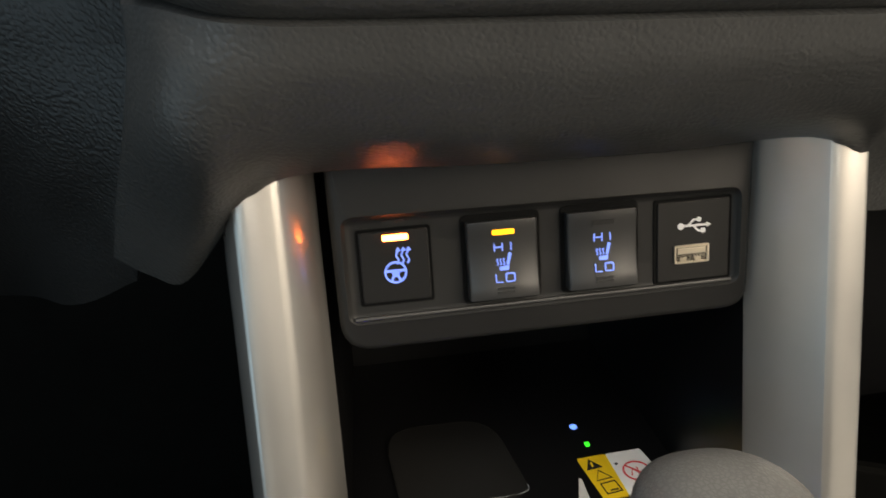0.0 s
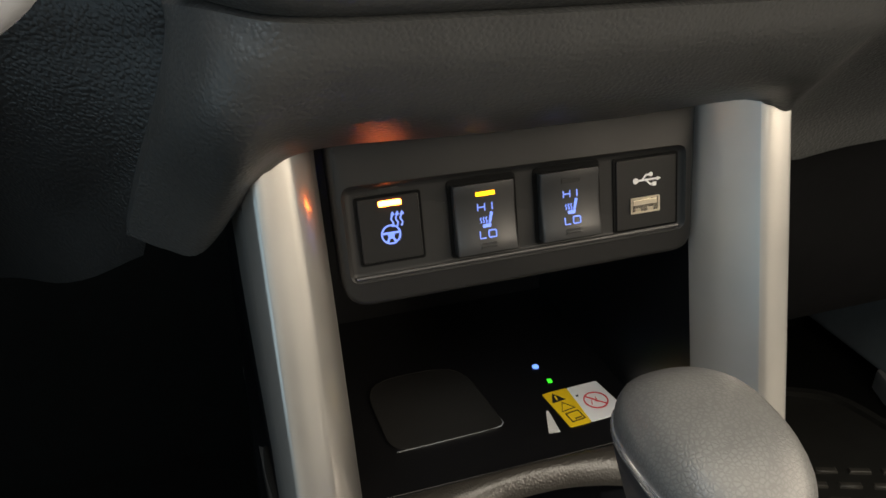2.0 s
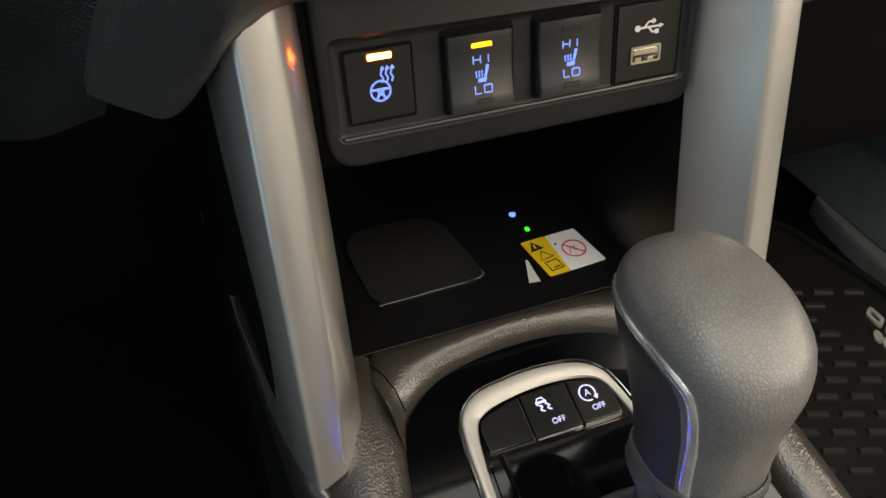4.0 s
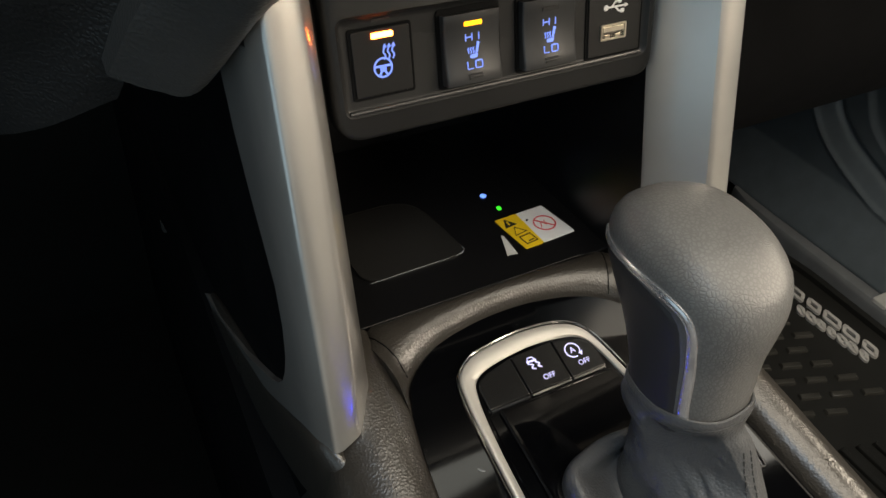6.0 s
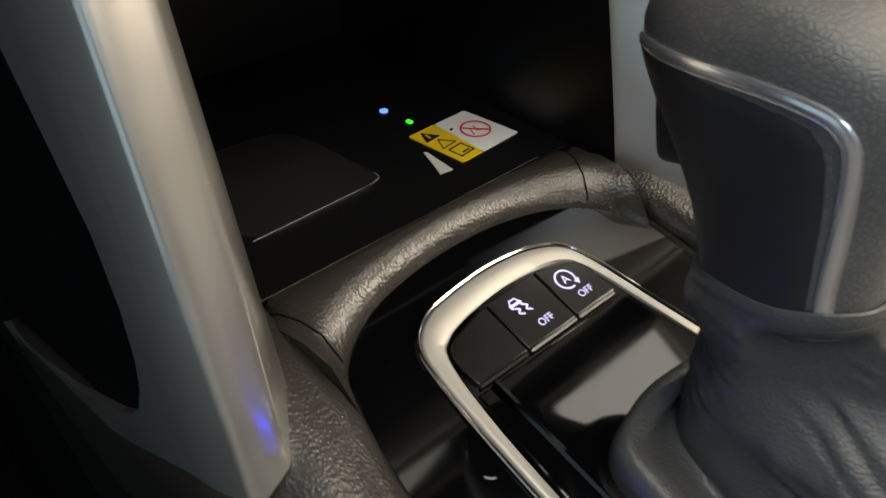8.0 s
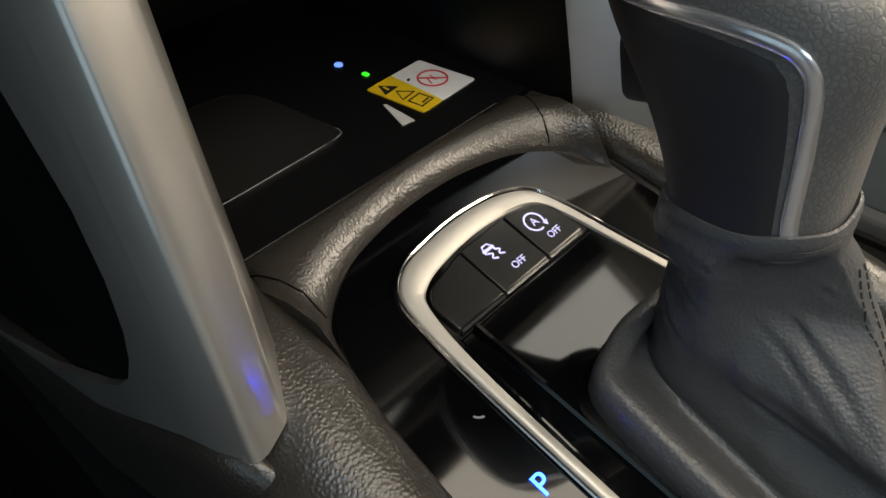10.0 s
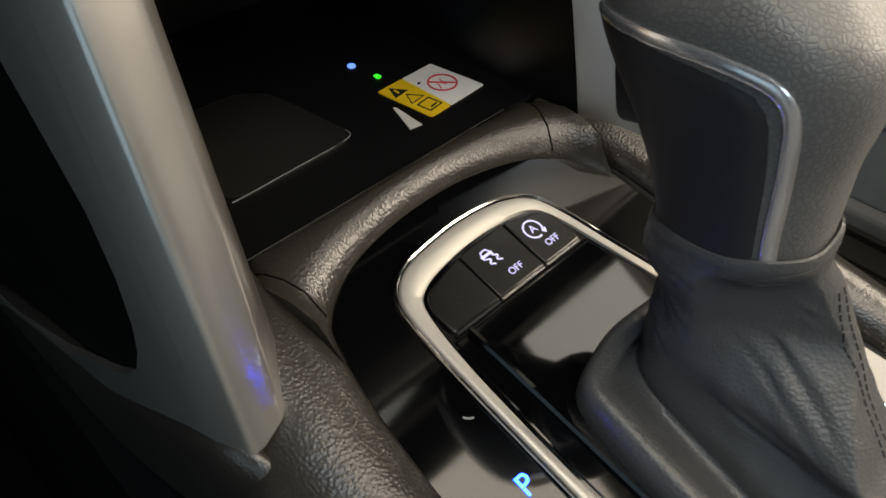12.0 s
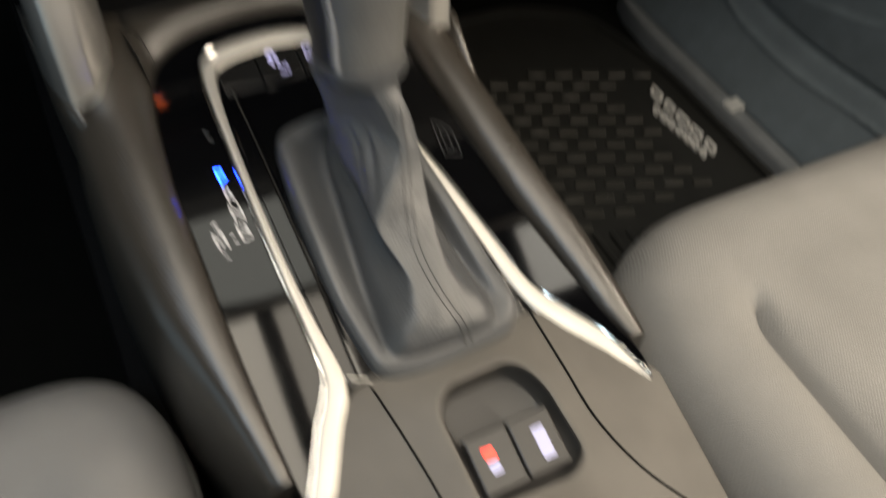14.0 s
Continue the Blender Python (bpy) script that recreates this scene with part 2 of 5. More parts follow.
def frame_matrix(origin, right, up):
    r, u = Vector(right).normalized(), Vector(up).normalized()
    w = r.cross(u)
    return Matrix(((r.x, u.x, w.x, origin[0]), (r.y, u.y, w.y, origin[1]), (r.z, u.z, w.z, origin[2]), (0, 0, 0, 1)))


def round_poly(pts, r, n=4):
    """Polygon with rounded corners; r: one radius or one for each corner."""
    out, k = [], len(pts)
    rs = r if isinstance(r, (list, tuple)) else [r] * k
    for i in range(k):
        p, a, b = Vector(pts[i]), Vector(pts[i - 1]), Vector(pts[(i + 1) % k])
        da, db = (a - p), (b - p)
        ra = min(rs[i], da.length * 0.49, db.length * 0.49)
        s, e = p + da.normalized() * ra, p + db.normalized() * ra
        for j in range(n + 1):
            t = j / n
            out.append(tuple(s * (1 - t) ** 2 + p * 2 * t * (1 - t) + e * t * t))
    return out


def rect(x0, y0, x1, y1, r=0.0, n=4):
    pts = [(x0, y0), (x1, y0), (x1, y1), (x0, y1)]
    return round_poly(pts, r, n) if r else pts


def offset_poly(pts, d):
    """Shrinks (d > 0) a counter-clockwise polygon by d."""
    out, k = [], len(pts)
    for i in range(k):
        p, a, b = Vector(pts[i]), Vector(pts[i - 1]), Vector(pts[(i + 1) % k])
        e1, e2 = (p - a), (b - p)
        if e1.length < 1e-9:
            e1 = e2
        if e2.length < 1e-9:
            e2 = e1
        n1 = Vector((-e1.y, e1.x)).normalized()
        n2 = Vector((-e2.y, e2.x)).normalized()
        n = n1 + n2
        n = n / max(n.length_squared / 2, 0.5) if n.length > 1e-9 else n1
        out.append((p.x + n.x * d, p.y + n.y * d))
    return out


def loft(rings, closed=True, caps=(True, True)):
    bm = bmesh.new()
    vs = [[bm.verts.new(p) for p in ring] for ring in rings]
    k = len(vs[0])
    for a, b in zip(vs, vs[1:]):
        for i in range(k if closed else k - 1):
            j = (i + 1) % k
            bm.faces.new((a[i], a[j], b[j], b[i]))
    if closed and caps[0]:
        bm.faces.new(vs[0][::-1])
    if closed and caps[1]:
        bm.faces.new(vs[-1])
    return bm


def slab(outline, w0, w1, bevel=0.0, m=None, steps=2):
    """A prism over a counter-clockwise outline from w0 to w1, its upper edge rounded."""
    rings = [[(x, y, w0) for x, y in outline]]
    if bevel:
        for s in range(steps + 1):
            a = s / steps * math.pi / 2
            o = offset_poly(outline, bevel * (1 - math.cos(a)))
            rings.append([(x, y, w1 - bevel + bevel * math.sin(a)) for x, y in o])
    else:
        rings.append([(x, y, w1) for x, y in outline])
    bm = loft(rings, True, (True, not bevel))
    if bevel:
        bm.faces.new([bm.verts.new(p) for p in rings[-1]])
    if m is not None:
        bm.transform(m)
    return bm


def stroke(pts, width, w0, w1, closed=False, m=None):
    """A flat bar of constant width along a line of 2D points."""
    k, left, right = len(pts), [], []
    for i, p in enumerate(pts):
        a = pts[i - 1] if (i > 0 or closed) else pts[i]
        b = pts[(i + 1) % k] if (i < k - 1 or closed) else pts[i]
        d = Vector((b[0] - a[0], b[1] - a[1])).normalized()
        n = Vector((-d.y, d.x)) * width / 2
        left.append((p[0] + n.x, p[1] + n.y)), right.append((p[0] - n.x, p[1] - n.y))
    rings = [[(*l, w0), (*r, w0), (*r, w1), (*l, w1)] for l, r in zip(left, right)]
    if closed:
        rings.append(rings[0])
    bm = loft(rings, True, (not closed, not closed))
    bmesh.ops.remove_doubles(bm, verts=bm.verts, dist=1e-7)
    if m is not None:
        bm.transform(m)
    return bm


def join(*bms):
    out = bmesh.new()
    for b in bms:
        me = bpy.data.meshes.new("tmp")
        b.to_mesh(me)
        b.free()
        out.from_mesh(me)
        bpy.data.meshes.remove(me)
    return out


def arc(cx, cy, r, a0, a1, n=16, ry=None):
    return [(cx + r * math.cos(radians(a0 + (a1 - a0) * i / n)), cy + (ry or r) * math.sin(radians(a0 + (a1 - a0) * i / n))) for i in range(n + 1)]


def circle(cx, cy, r, n=20, ry=None):
    return arc(cx, cy, r, 0, 360 - 360 / n, n - 1, ry)


def tube(pts, r, n=8):
    """A round bar along 3D points."""
    rings = []
    for i, p in enumerate(pts):
        a, b = Vector(pts[max(i - 1, 0)]), Vector(pts[min(i + 1, len(pts) - 1)])
        d = (b - a).normalized()
        s = d.cross(Vector((0.1, 0.2, 1))).normalized()
        u = s.cross(d)
        rr = r(i / (len(pts) - 1)) if callable(r) else r
        rings.append([tuple(Vector(p) + s * rr * math.cos(q) + u * rr * math.sin(q)) for q in [2 * math.pi * k / n for k in range(n)]])
    return loft(rings)


def spline(pts, n):
    """Smooth open curve through points of any dimension, n points for each stretch."""
    P = [np.array(p, float) for p in pts]
    P = [2 * P[0] - P[1]] + P + [2 * P[-1] - P[-2]]
    out = []
    for i in range(1, len(P) - 2):
        for j in range(n):
            t = j / n
            a, b, c, d = P[i - 1], P[i], P[i + 1], P[i + 2]
            out.append(0.5 * (2 * b + (c - a) * t + (2 * a - 5 * b + 4 * c - d) * t * t + (3 * b - a - 3 * c + d) * t ** 3))
    out.append(P[-2])
    return [tuple(float(v) for v in p) for p in out]


def sheet(grid, back=None, nu=6, nv=6):
    """A smooth surface through a grid of points; back: the way in which it is given thickness."""
    rows = [spline(r, nu) for r in grid]
    cols = [spline([r[i] for r in rows], nv) for i in range(len(rows[0]))]
    rings = [[c[j] for c in cols] for j in range(len(cols[0]))]
    bm = loft(rings, False)
    if back:
        ext = bmesh.ops.extrude_face_region(bm, geom=bm.faces[:], use_keep_orig=True)
        bmesh.ops.translate(bm, verts=[v for v in ext["geom"] if isinstance(v, bmesh.types.BMVert)], vec=back)
    return bm


def words(text, x, y, size, m, w=0.0004, squash=1.0, turn=0.0):
    """Built-in font letters as a mesh, centred at x, y of the frame m."""
    cu = bpy.data.curves.new("letters", "FONT")
    cu.body, cu.size, cu.align_x, cu.align_y, cu.extrude = text, size, "CENTER", "CENTER", 0.00008
    ob = bpy.data.objects.new("letters", cu)
    scene.collection.objects.link(ob)
    me = bpy.data.meshes.new_from_object(ob.evaluated_get(bpy.context.evaluated_depsgraph_get()))
    bpy.data.objects.remove(ob)
    bpy.data.curves.remove(cu)
    bm = bmesh.new()
    bm.from_mesh(me)
    bpy.data.meshes.remove(me)
    bm.transform(m @ pose(x, y, w, 0, 0, turn) @ Matrix.Diagonal((squash, 1, 1, 1)))
    return bm


PAN = frame_matrix((0, 0.300, 0.545), (1, 0, 0), (0, 0.2, 1))  # switch panel face: right, up, out
CON = frame_matrix((0, 0.245, 0.406), (1, 0, 0), (0, 1, 0.25))  # console top: right, ahead, up


def cv(y):
    return (y - 0.245) * 1.0308


def pv(z):
    return (z - 0.545) * 1.0198


def zc(y):
    return 0.406 + 0.25 * (y - 0.245)


# ---- cabin shell ----
def box_bm(x0, y0, z0, x1, y1, z1, bevel=0.0):
    return slab(rect(x0, y0, x1, y1, bevel), z0, z1, bevel) if bevel else slab(rect(x0, y0, x1, y1), z0, z1)


tagged(obj("floor", box_bm(-0.82, -1.6, -0.05, 0.82, 1.0, -0.012), CARPET), "black carpet on the car's floor", "floor", kind="structure")
tagged(obj("bulkhead", box_bm(-0.82, 0.86, -0.012, 0.82, 0.92, 0.90), CARPET), "dark carpeted wall ahead of the footwells", "wall", kind="structure")
co, ci = rect(-0.66, -1.6, 0.78, 0.20, 0.04, 4), rect(-0.56, -0.58, 0.765, 0.190, 0.02, 4)
tagged(obj("ceiling", loft([[(x, y, z) for x, y in o] for o, z in ((co, 1.19), (co, 1.23), (ci, 1.23), (ci, 1.19), (co, 1.19))], True, (False, False)), HEADLINER), "beige cloth roof lining round the roof window", "ceiling", kind="structure")
tagged(obj("wall_rear", box_bm(-0.82, -1.72, -0.05, 0.82, -1.64, 0.82), DARK), "dark rear of the cabin", "wall", kind="structure")
ws = loft([[(-0.74, 0.20, 1.22), (0.74, 0.20, 1.22), (0.74, 0.205, 1.235), (-0.74, 0.205, 1.235)],
           [(-0.80, 0.92, 0.86), (0.80, 0.92, 0.86), (0.80, 0.925, 0.875), (-0.80, 0.925, 0.875)]])
tagged(obj("window_windscreen", ws, GLASS), "dark windscreen seen only in reflections", "window", kind="structure")
for side, nm, stretches in ((-1, "left", ((-1.64, -0.55), (0.36, 1.0))), (1, "right", ((-1.64, 1.0),))):
    for ya, yb in stretches:
        up = loft([[(side * 0.84, y, 0.78) for y in (ya, yb)] + [(side * 0.87, y, 0.78) for y in (yb, ya)],
                   [(side * 0.84, y, -0.05) for y in (ya, yb)] + [(side * 0.87, y, -0.05) for y in (yb, ya)]])
        tagged(obj("wall_" + nm, up, DARK), "dark body side round the door opening", "wall", kind="structure")
    rail_ = loft([[(side * (0.70 + 0.05 * side), y, 1.19), (side * 0.78, y, 1.08), (side * 0.81, y, 1.10), (side * (0.72 + 0.05 * side), y, 1.23)] for y in (-1.6, -0.6, 0.30)])
    tagged(obj("trim_roof_" + nm, rail_, HEADLINER), "beige trim along the roof's edge", "trim", kind="structure")

# ---- passenger footwell: mat, sill, door ----
mat = thing("floor_mat", "black rubber floor mat with raised dashes and grey lettering", "floor mat")
outline = round_poly([(0.17, -0.05), (0.672, -0.05), (0.672, 0.53), (0.63, 0.69), (0.52, 0.745), (0.19, 0.74)], 0.04, 4)
sheet_ = part("mat_sheet", slab(outline, -0.011, -0.002, 0.003), RUBBER, mat)
rimb = stroke(offset_poly(outline, 0.008), 0.010, -0.002, 0.006, True)
part("rim", rimb, RUBBER, mat)
marks = []
for r in range(-3, 12):
    for c in range(-2, 16):
        # dashes in slanting rows, every second row shifted by half a step
        a, b = 0.040 * (c + 0.5 * (r % 2)), 0.024 * r
        x, y = 0.33 + a * 0.94 + b * 0.34, 0.36 - a * 0.34 + b * 0.94
        if 0.30 < x < 0.628 and 0.315 < y < 0.60 and not (0.57 < x < 0.65 and 0.33 < y < 0.52):
            marks.append(slab([(x + u * 0.94 + v * 0.34, y - u * 0.34 + v * 0.94) for u, v in rect(-0.013, -0.0042, 0.013, 0.0042)], -0.003, 0.0022, 0.0015, steps=1))
part("dash_pattern", join(*marks), TREAD_SHEEN, sheet_, "raised rubber dashes in rows, coloured paler for their sheen", angle=60)
ribs = [slab(rect(x - 0.004, 0.02, x + 0.004, 0.30 - 0.25 * (x - 0.40)), -0.003, 0.002, 0.0015, steps=1) for x in np.arange(0.24, 0.63, 0.021)]
part("rib_pattern", join(*ribs), RUBBER, sheet_, "long raised rubber ribs", angle=60)
for xa, xb, ya, yb, n, h in ((0.610, 0.598, 0.360, 0.468, 7, 0.012), (0.627, 0.619, 0.358, 0.502, 5, 0.015)):
    bars = []
    for i in range(n):
        t = (i + 0.5) / n
        x, y = xa + (xb - xa) * t, ya + (yb - ya) * t
        k = (yb - ya) / n * (0.41 + 0.05 * ((i * 7) % 3 - 1)) - 0.0015
        g = h / 2 - 0.0020
        shape = round_poly([(x - g, y - k - 0.004), (x + g, y - k + 0.004), (x + g, y + k + 0.004), (x - g, y + k - 0.004)], 0.002, 2)
        bars.append(stroke(shape, 0.0048, -0.003, 0.0015, True))
    part("lettering", join(*bars), INK, sheet_, "row of worn light grey letter blocks")

sill = thing("door_sill", "grey plastic sill trim along the door opening", "sill", kind="structure")
prof = [(0.677, -0.010), (0.6775, 0.012), (0.679, 0.017), (0.681, 0.0195), (0.697, 0.0205), (0.701, 0.018), (0.702, -0.010)]
part("sill_plate", loft([[(0.703 - (0.703 - x) * k, y, z) for x, z in prof] for y, k in ((-1.0, 1), (0.0, 1), (0.4, 1), (0.60, 0.95), (0.66, 0.75), (0.695, 0.3))]), SILL, sill)
tagged(obj("sill_clip", slab(rect(0.6795, 0.402, 0.706, 0.424, 0.003), 0.016, 0.0232, 0.002), CLIP), "pale plastic clip on the door sill", "clip")


def smooth01(t):
    t = max(0.0, min(1.0, t))
    return t * t * (3 - 2 * t)


RIDGE = [(-0.60, 0.16), (-0.10, 0.118), (0.20, 0.10), (0.276, 0.094), (0.394, 0.083), (0.5025, 0.088), (0.55, 0.103), (0.584, 0.118), (0.61, 0.133), (0.634, 0.153), (0.66, 0.19), (0.68, 0.25), (0.69, 0.33), (0.70, 0.50), (0.72, 0.90)]
RIDGE = [Vector(p) for p in spline(RIDGE, 4)]


def line_distance(line, y, z):
    """Distance of a grid of points from a line on the door, positive on the line's left."""
    best, sign = np.full(y.shape, 9.0), np.ones(y.shape)
    for a, b in zip(line, line[1:]):
        e = b - a
        t = np.clip(((y - a.x) * e.x + (z - a.y) * e.y) / e.length_squared, 0, 1)
        gap = np.hypot(y - a.x - e.x * t, z - a.y - e.y * t)
        near = gap < best
        best = np.where(near, gap, best)
        sign = np.where(near, np.where(e.x * (z - a.y) - e.y * (y - a.x) > 0, 1.0, -1.0), sign)
    return best * sign


def np_smooth(t):
    t = np.clip(t, 0, 1)
    return t * t * (3 - 2 * t)


door = thing("passenger_door", "closed dark grey plastic inner door with a pocket and a curved ledge", "car door")
dz = np.concatenate([np.arange(0.012, 0.36, 0.0022), np.arange(0.36, 0.79, 0.012)])
dy = np.concatenate([np.arange(-0.55, 0.15, 0.02), np.arange(0.15, 0.858, 0.003)])
Y, Z = np.meshgrid(dy, dz)
D = line_distance(RIDGE, Y, Z)
# a crisp edge, a ledge behind it that leans back, then a groove and the pocket's flat wall
X = 0.709 + 0.040 * np.clip((Z - 0.015) / 0.075, 0, 1) + 0.014 * np.clip(D / 0.028, 0, 1) + 0.03 * np.clip(D - 0.028, 0, 0.2)
X += -0.0030 * np.exp(-((D + 0.001) / 0.0032) ** 2) + 0.0045 * np.exp(-((D - 0.030) / 0.0045) ** 2)
# sunk field with a thin raised rim
FIELD = spline([(0.501, 0.141), (0.426, 0.159), (0.360, 0.178), (0.331, 0.190), (0.323, 0.207), (0.351, 0.248), (0.383, 0.278), (0.440, 0.318), (0.520, 0.340), (0.590, 0.320), (0.606, 0.260), (0.578, 0.190), (0.541, 0.158), (0.501, 0.141)], 4)
F = -line_distance([Vector(p) for p in FIELD], Y, Z)
X += 0.004 * np_smooth(F / 0.010) - 0.0007 * np.exp(-(F / 0.003) ** 2)
X -= 0.035 * np_smooth((Z - 0.48) / 0.05) - 0.03 * np_smooth((Z - 0.60) / 0.06)
dbm = loft([[(float(X[i, j]), float(Y[i, j]), float(Z[i, j])) for j in range(len(dy))] for i in range(len(dz))], False)
part("door_trim", dbm, DOORM, door)
part("door_shell", box_bm(0.826, -0.55, 0.03, 0.836, 0.855, 0.79), DARK, door)


# ---- seats ----
def cushion(name, label, x0, x1, y1, top, soft=0.11, cloth=None):
    """Seat cushion with soft front corners, a seam and bolstered sides."""
    seat = thing(name, label, "car seat")
    y0 = -0.46
    def ring(grow, z, cut=0.0):
        return [(x, y, z) for x, y in round_poly([(x0 - grow, y0), (x1 + grow, y0), (x1 + grow, y1 + grow * 1.2 - cut), (x0 - grow, y1 + grow * 1.2 - cut)], [0.02, 0.02, max(0.03, soft + grow), max(0.03, soft + grow)], 10)]
    def crease(grow, deep):
        return [(x, y, z - deep * smooth01((y1 - 0.042 - y) / 0.05) * smooth01((abs(x - (x0 + x1) / 2) - (x1 - x0) / 2 + 0.083) / 0.012)) for x, y, z in ring(grow, top - 0.0005)]
    rings = [ring(-0.03, top - 0.20), ring(-0.012, top - 0.17), ring(0.0, top - 0.10), ring(0.004, top - 0.065)]
    part("seat_side", loft(rings, True, (True, False)), CLOTHSIDE, seat, "darker grey side cloth")
    rings = [ring(0.003, top - 0.066), ring(0.005, top - 0.05), ring(0.002, top - 0.03), ring(-0.008, top - 0.012), ring(-0.022, top - 0.002), ring(-0.040, top + 0.002),
             ring(-0.058, top - 0.001), crease(-0.063, 0.006), crease(-0.0665, 0.011), crease(-0.070, 0.005), ring(-0.076, top + 0.000), ring(-0.10, top + 0.003), ring(-0.14, top + 0.003)]
    part("seat_top", loft(rings, True, (False, True)), cloth or CLOTH, seat, "woven cloth", angle=70)
    part("seam", tube([p for p in ring(0.0045, top - 0.066)] + [ring(0.0045, top - 0.066)[0]], 0.0016, 6), CLOTHSIDE, seat)
    back = [[(x, y - 0.55 * (z - 0.30) * 0.5, z) for x, y in rect(x0 + 0.03 - g, -0.58 - g, x1 - 0.03 + g, -0.45 + g, 0.05, 6)] for z, g in ((top - 0.06, 0.0), (top + 0.1, 0.012), (0.60, 0.012), (0.80, 0.0), (0.86, -0.02), (0.88, -0.05))]
    part("backrest", loft(back), CLOTH, seat)
    part("seat_base", box_bm(x0 + 0.05, y0 + 0.02, -0.012, x1 - 0.05, y1 - 0.10, top - 0.19), DARK, seat)
    return seat


cushion("passenger_seat", "light grey woven cloth car seat cushion with stitched bolsters", 0.145, 0.62, 0.118, 0.335)
cushion("driver_seat", "darker grey woven cloth car seat cushion of the driver", -0.62, -0.122, 0.150, 0.335, 0.06, CLOTHSIDE)

# ---- dashboard ----
dash = thing("dashboard", "charcoal soft-grained dashboard with a rounded lip and a seam", "dashboard", kind="structure")
grid = [
    [(-0.127, 0.265, 0.661), (-0.128, 0.2660, 0.649), (-0.1350, 0.2745, 0.6275), (-0.149, 0.300, 0.595), (-0.160, 0.322, 0.567)],
    [(-0.115, 0.249, 0.661), (-0.1165, 0.2475, 0.650), (-0.1220, 0.2540, 0.6305), (-0.133, 0.285, 0.597), (-0.146, 0.312, 0.563)],
    [(-0.103, 0.2405, 0.659), (-0.1072, 0.2415, 0.642), (-0.1120, 0.2515, 0.621), (-0.121, 0.282, 0.590), (-0.132, 0.303, 0.564)],
    [(-0.093, 0.2372, 0.658), (-0.094, 0.2405, 0.641), (-0.099, 0.2545, 0.622), (-0.104, 0.279, 0.605), (-0.108, 0.290, 0.594)],
    [(-0.080, 0.236, 0.657), (-0.081, 0.2405, 0.642), (-0.083, 0.2535, 0.6245), (-0.086, 0.272, 0.6115), (-0.088, 0.286, 0.605)],
    [(-0.030, 0.236, 0.655), (-0.030, 0.2405, 0.640), (-0.030, 0.2535, 0.622), (-0.030, 0.272, 0.6095), (-0.030, 0.286, 0.603)],
    [(0.030, 0.236, 0.653), (0.030, 0.2405, 0.639), (0.030, 0.2535, 0.621), (0.030, 0.272, 0.6085), (0.030, 0.286, 0.602)],
    [(0.085, 0.236, 0.651), (0.086, 0.2405, 0.638), (0.088, 0.2545, 0.620), (0.090, 0.273, 0.6075), (0.092, 0.286, 0.601)],
    [(0.112, 0.238, 0.650), (0.112, 0.246, 0.637), (0.114, 0.270, 0.616), (0.118, 0.292, 0.590), (0.122, 0.302, 0.566)],
    [(0.180, 0.242, 0.650), (0.180, 0.252, 0.637), (0.180, 0.275, 0.612), (0.180, 0.296, 0.588), (0.180, 0.306, 0.566)],
    [(0.400, 0.250, 0.650), (0.400, 0.260, 0.637), (0.400, 0.284, 0.610), (0.400, 0.306, 0.588), (0.400, 0.318, 0.560)],
    [(0.780, 0.270, 0.650), (0.780, 0.280, 0.637), (0.780, 0.304, 0.610), (0.780, 0.326, 0.588), (0.780, 0.338, 0.556)],
]
part("lower_fascia", sheet([list(r) for r in grid], (0, 0.012, 0.004)), SOFT, dash, "charcoal grained lower dashboard")
pad = [[(x, y0 + dy, z0 + dz) for dy, dz in ((0.004, 0.0012), (-0.002, 0.006), (-0.004, 0.014), (0.006, 0.040), (0.05, 0.075), (0.20, 0.10), (0.62, 0.10))]
       for x, y0, z0 in ((-0.123, 0.252, 0.6640), (-0.112, 0.243, 0.6615), (-0.100, 0.2365, 0.6590), (-0.080, 0.235, 0.6570), (-0.03, 0.235, 0.6550), (0.03, 0.235, 0.6530), (0.085, 0.235, 0.6510), (0.112, 0.237, 0.6500), (0.18, 0.241, 0.650), (0.40, 0.249, 0.650), (0.78, 0.269, 0.650))]
part("upper_pad", sheet(pad, (0, 0.010, -0.002)), SOFT, dash, "soft upper dashboard pad above the seam")
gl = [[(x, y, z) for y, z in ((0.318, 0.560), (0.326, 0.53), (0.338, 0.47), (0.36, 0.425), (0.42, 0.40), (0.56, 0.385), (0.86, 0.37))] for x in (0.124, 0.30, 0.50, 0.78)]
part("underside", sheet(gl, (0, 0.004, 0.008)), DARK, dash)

col = thing("steering_column_cover", "near-black grained cover beside the dashboard", "column cover", kind="structure")
cg = [[(-0.118, 0.270, 0.80), (-0.118, 0.272, 0.68), (-0.122, 0.284, 0.645), (-0.132, 0.297, 0.615), (-0.147, 0.316, 0.58), (-0.158, 0.336, 0.55)],
      [(-0.160, 0.300, 0.80), (-0.160, 0.300, 0.68), (-0.165, 0.310, 0.64), (-0.175, 0.330, 0.60), (-0.19, 0.36, 0.56), (-0.20, 0.38, 0.52)],
      [(-0.230, 0.300, 0.80), (-0.230, 0.310, 0.68), (-0.24, 0.34, 0.63), (-0.25, 0.38, 0.58), (-0.26, 0.42, 0.53), (-0.27, 0.46, 0.49)],
      [(-0.45, 0.300, 0.80), (-0.45, 0.32, 0.68), (-0.45, 0.36, 0.62), (-0.45, 0.41, 0.57), (-0.45, 0.46, 0.52), (-0.45, 0.50, 0.47)]]
part("cover", sheet(cg, (0, 0.008, 0.0)), SHIN, col)
wheel_bit = thing("steering_wheel_spoke", "pale satin grey lower spoke of the steering wheel", "steering wheel")
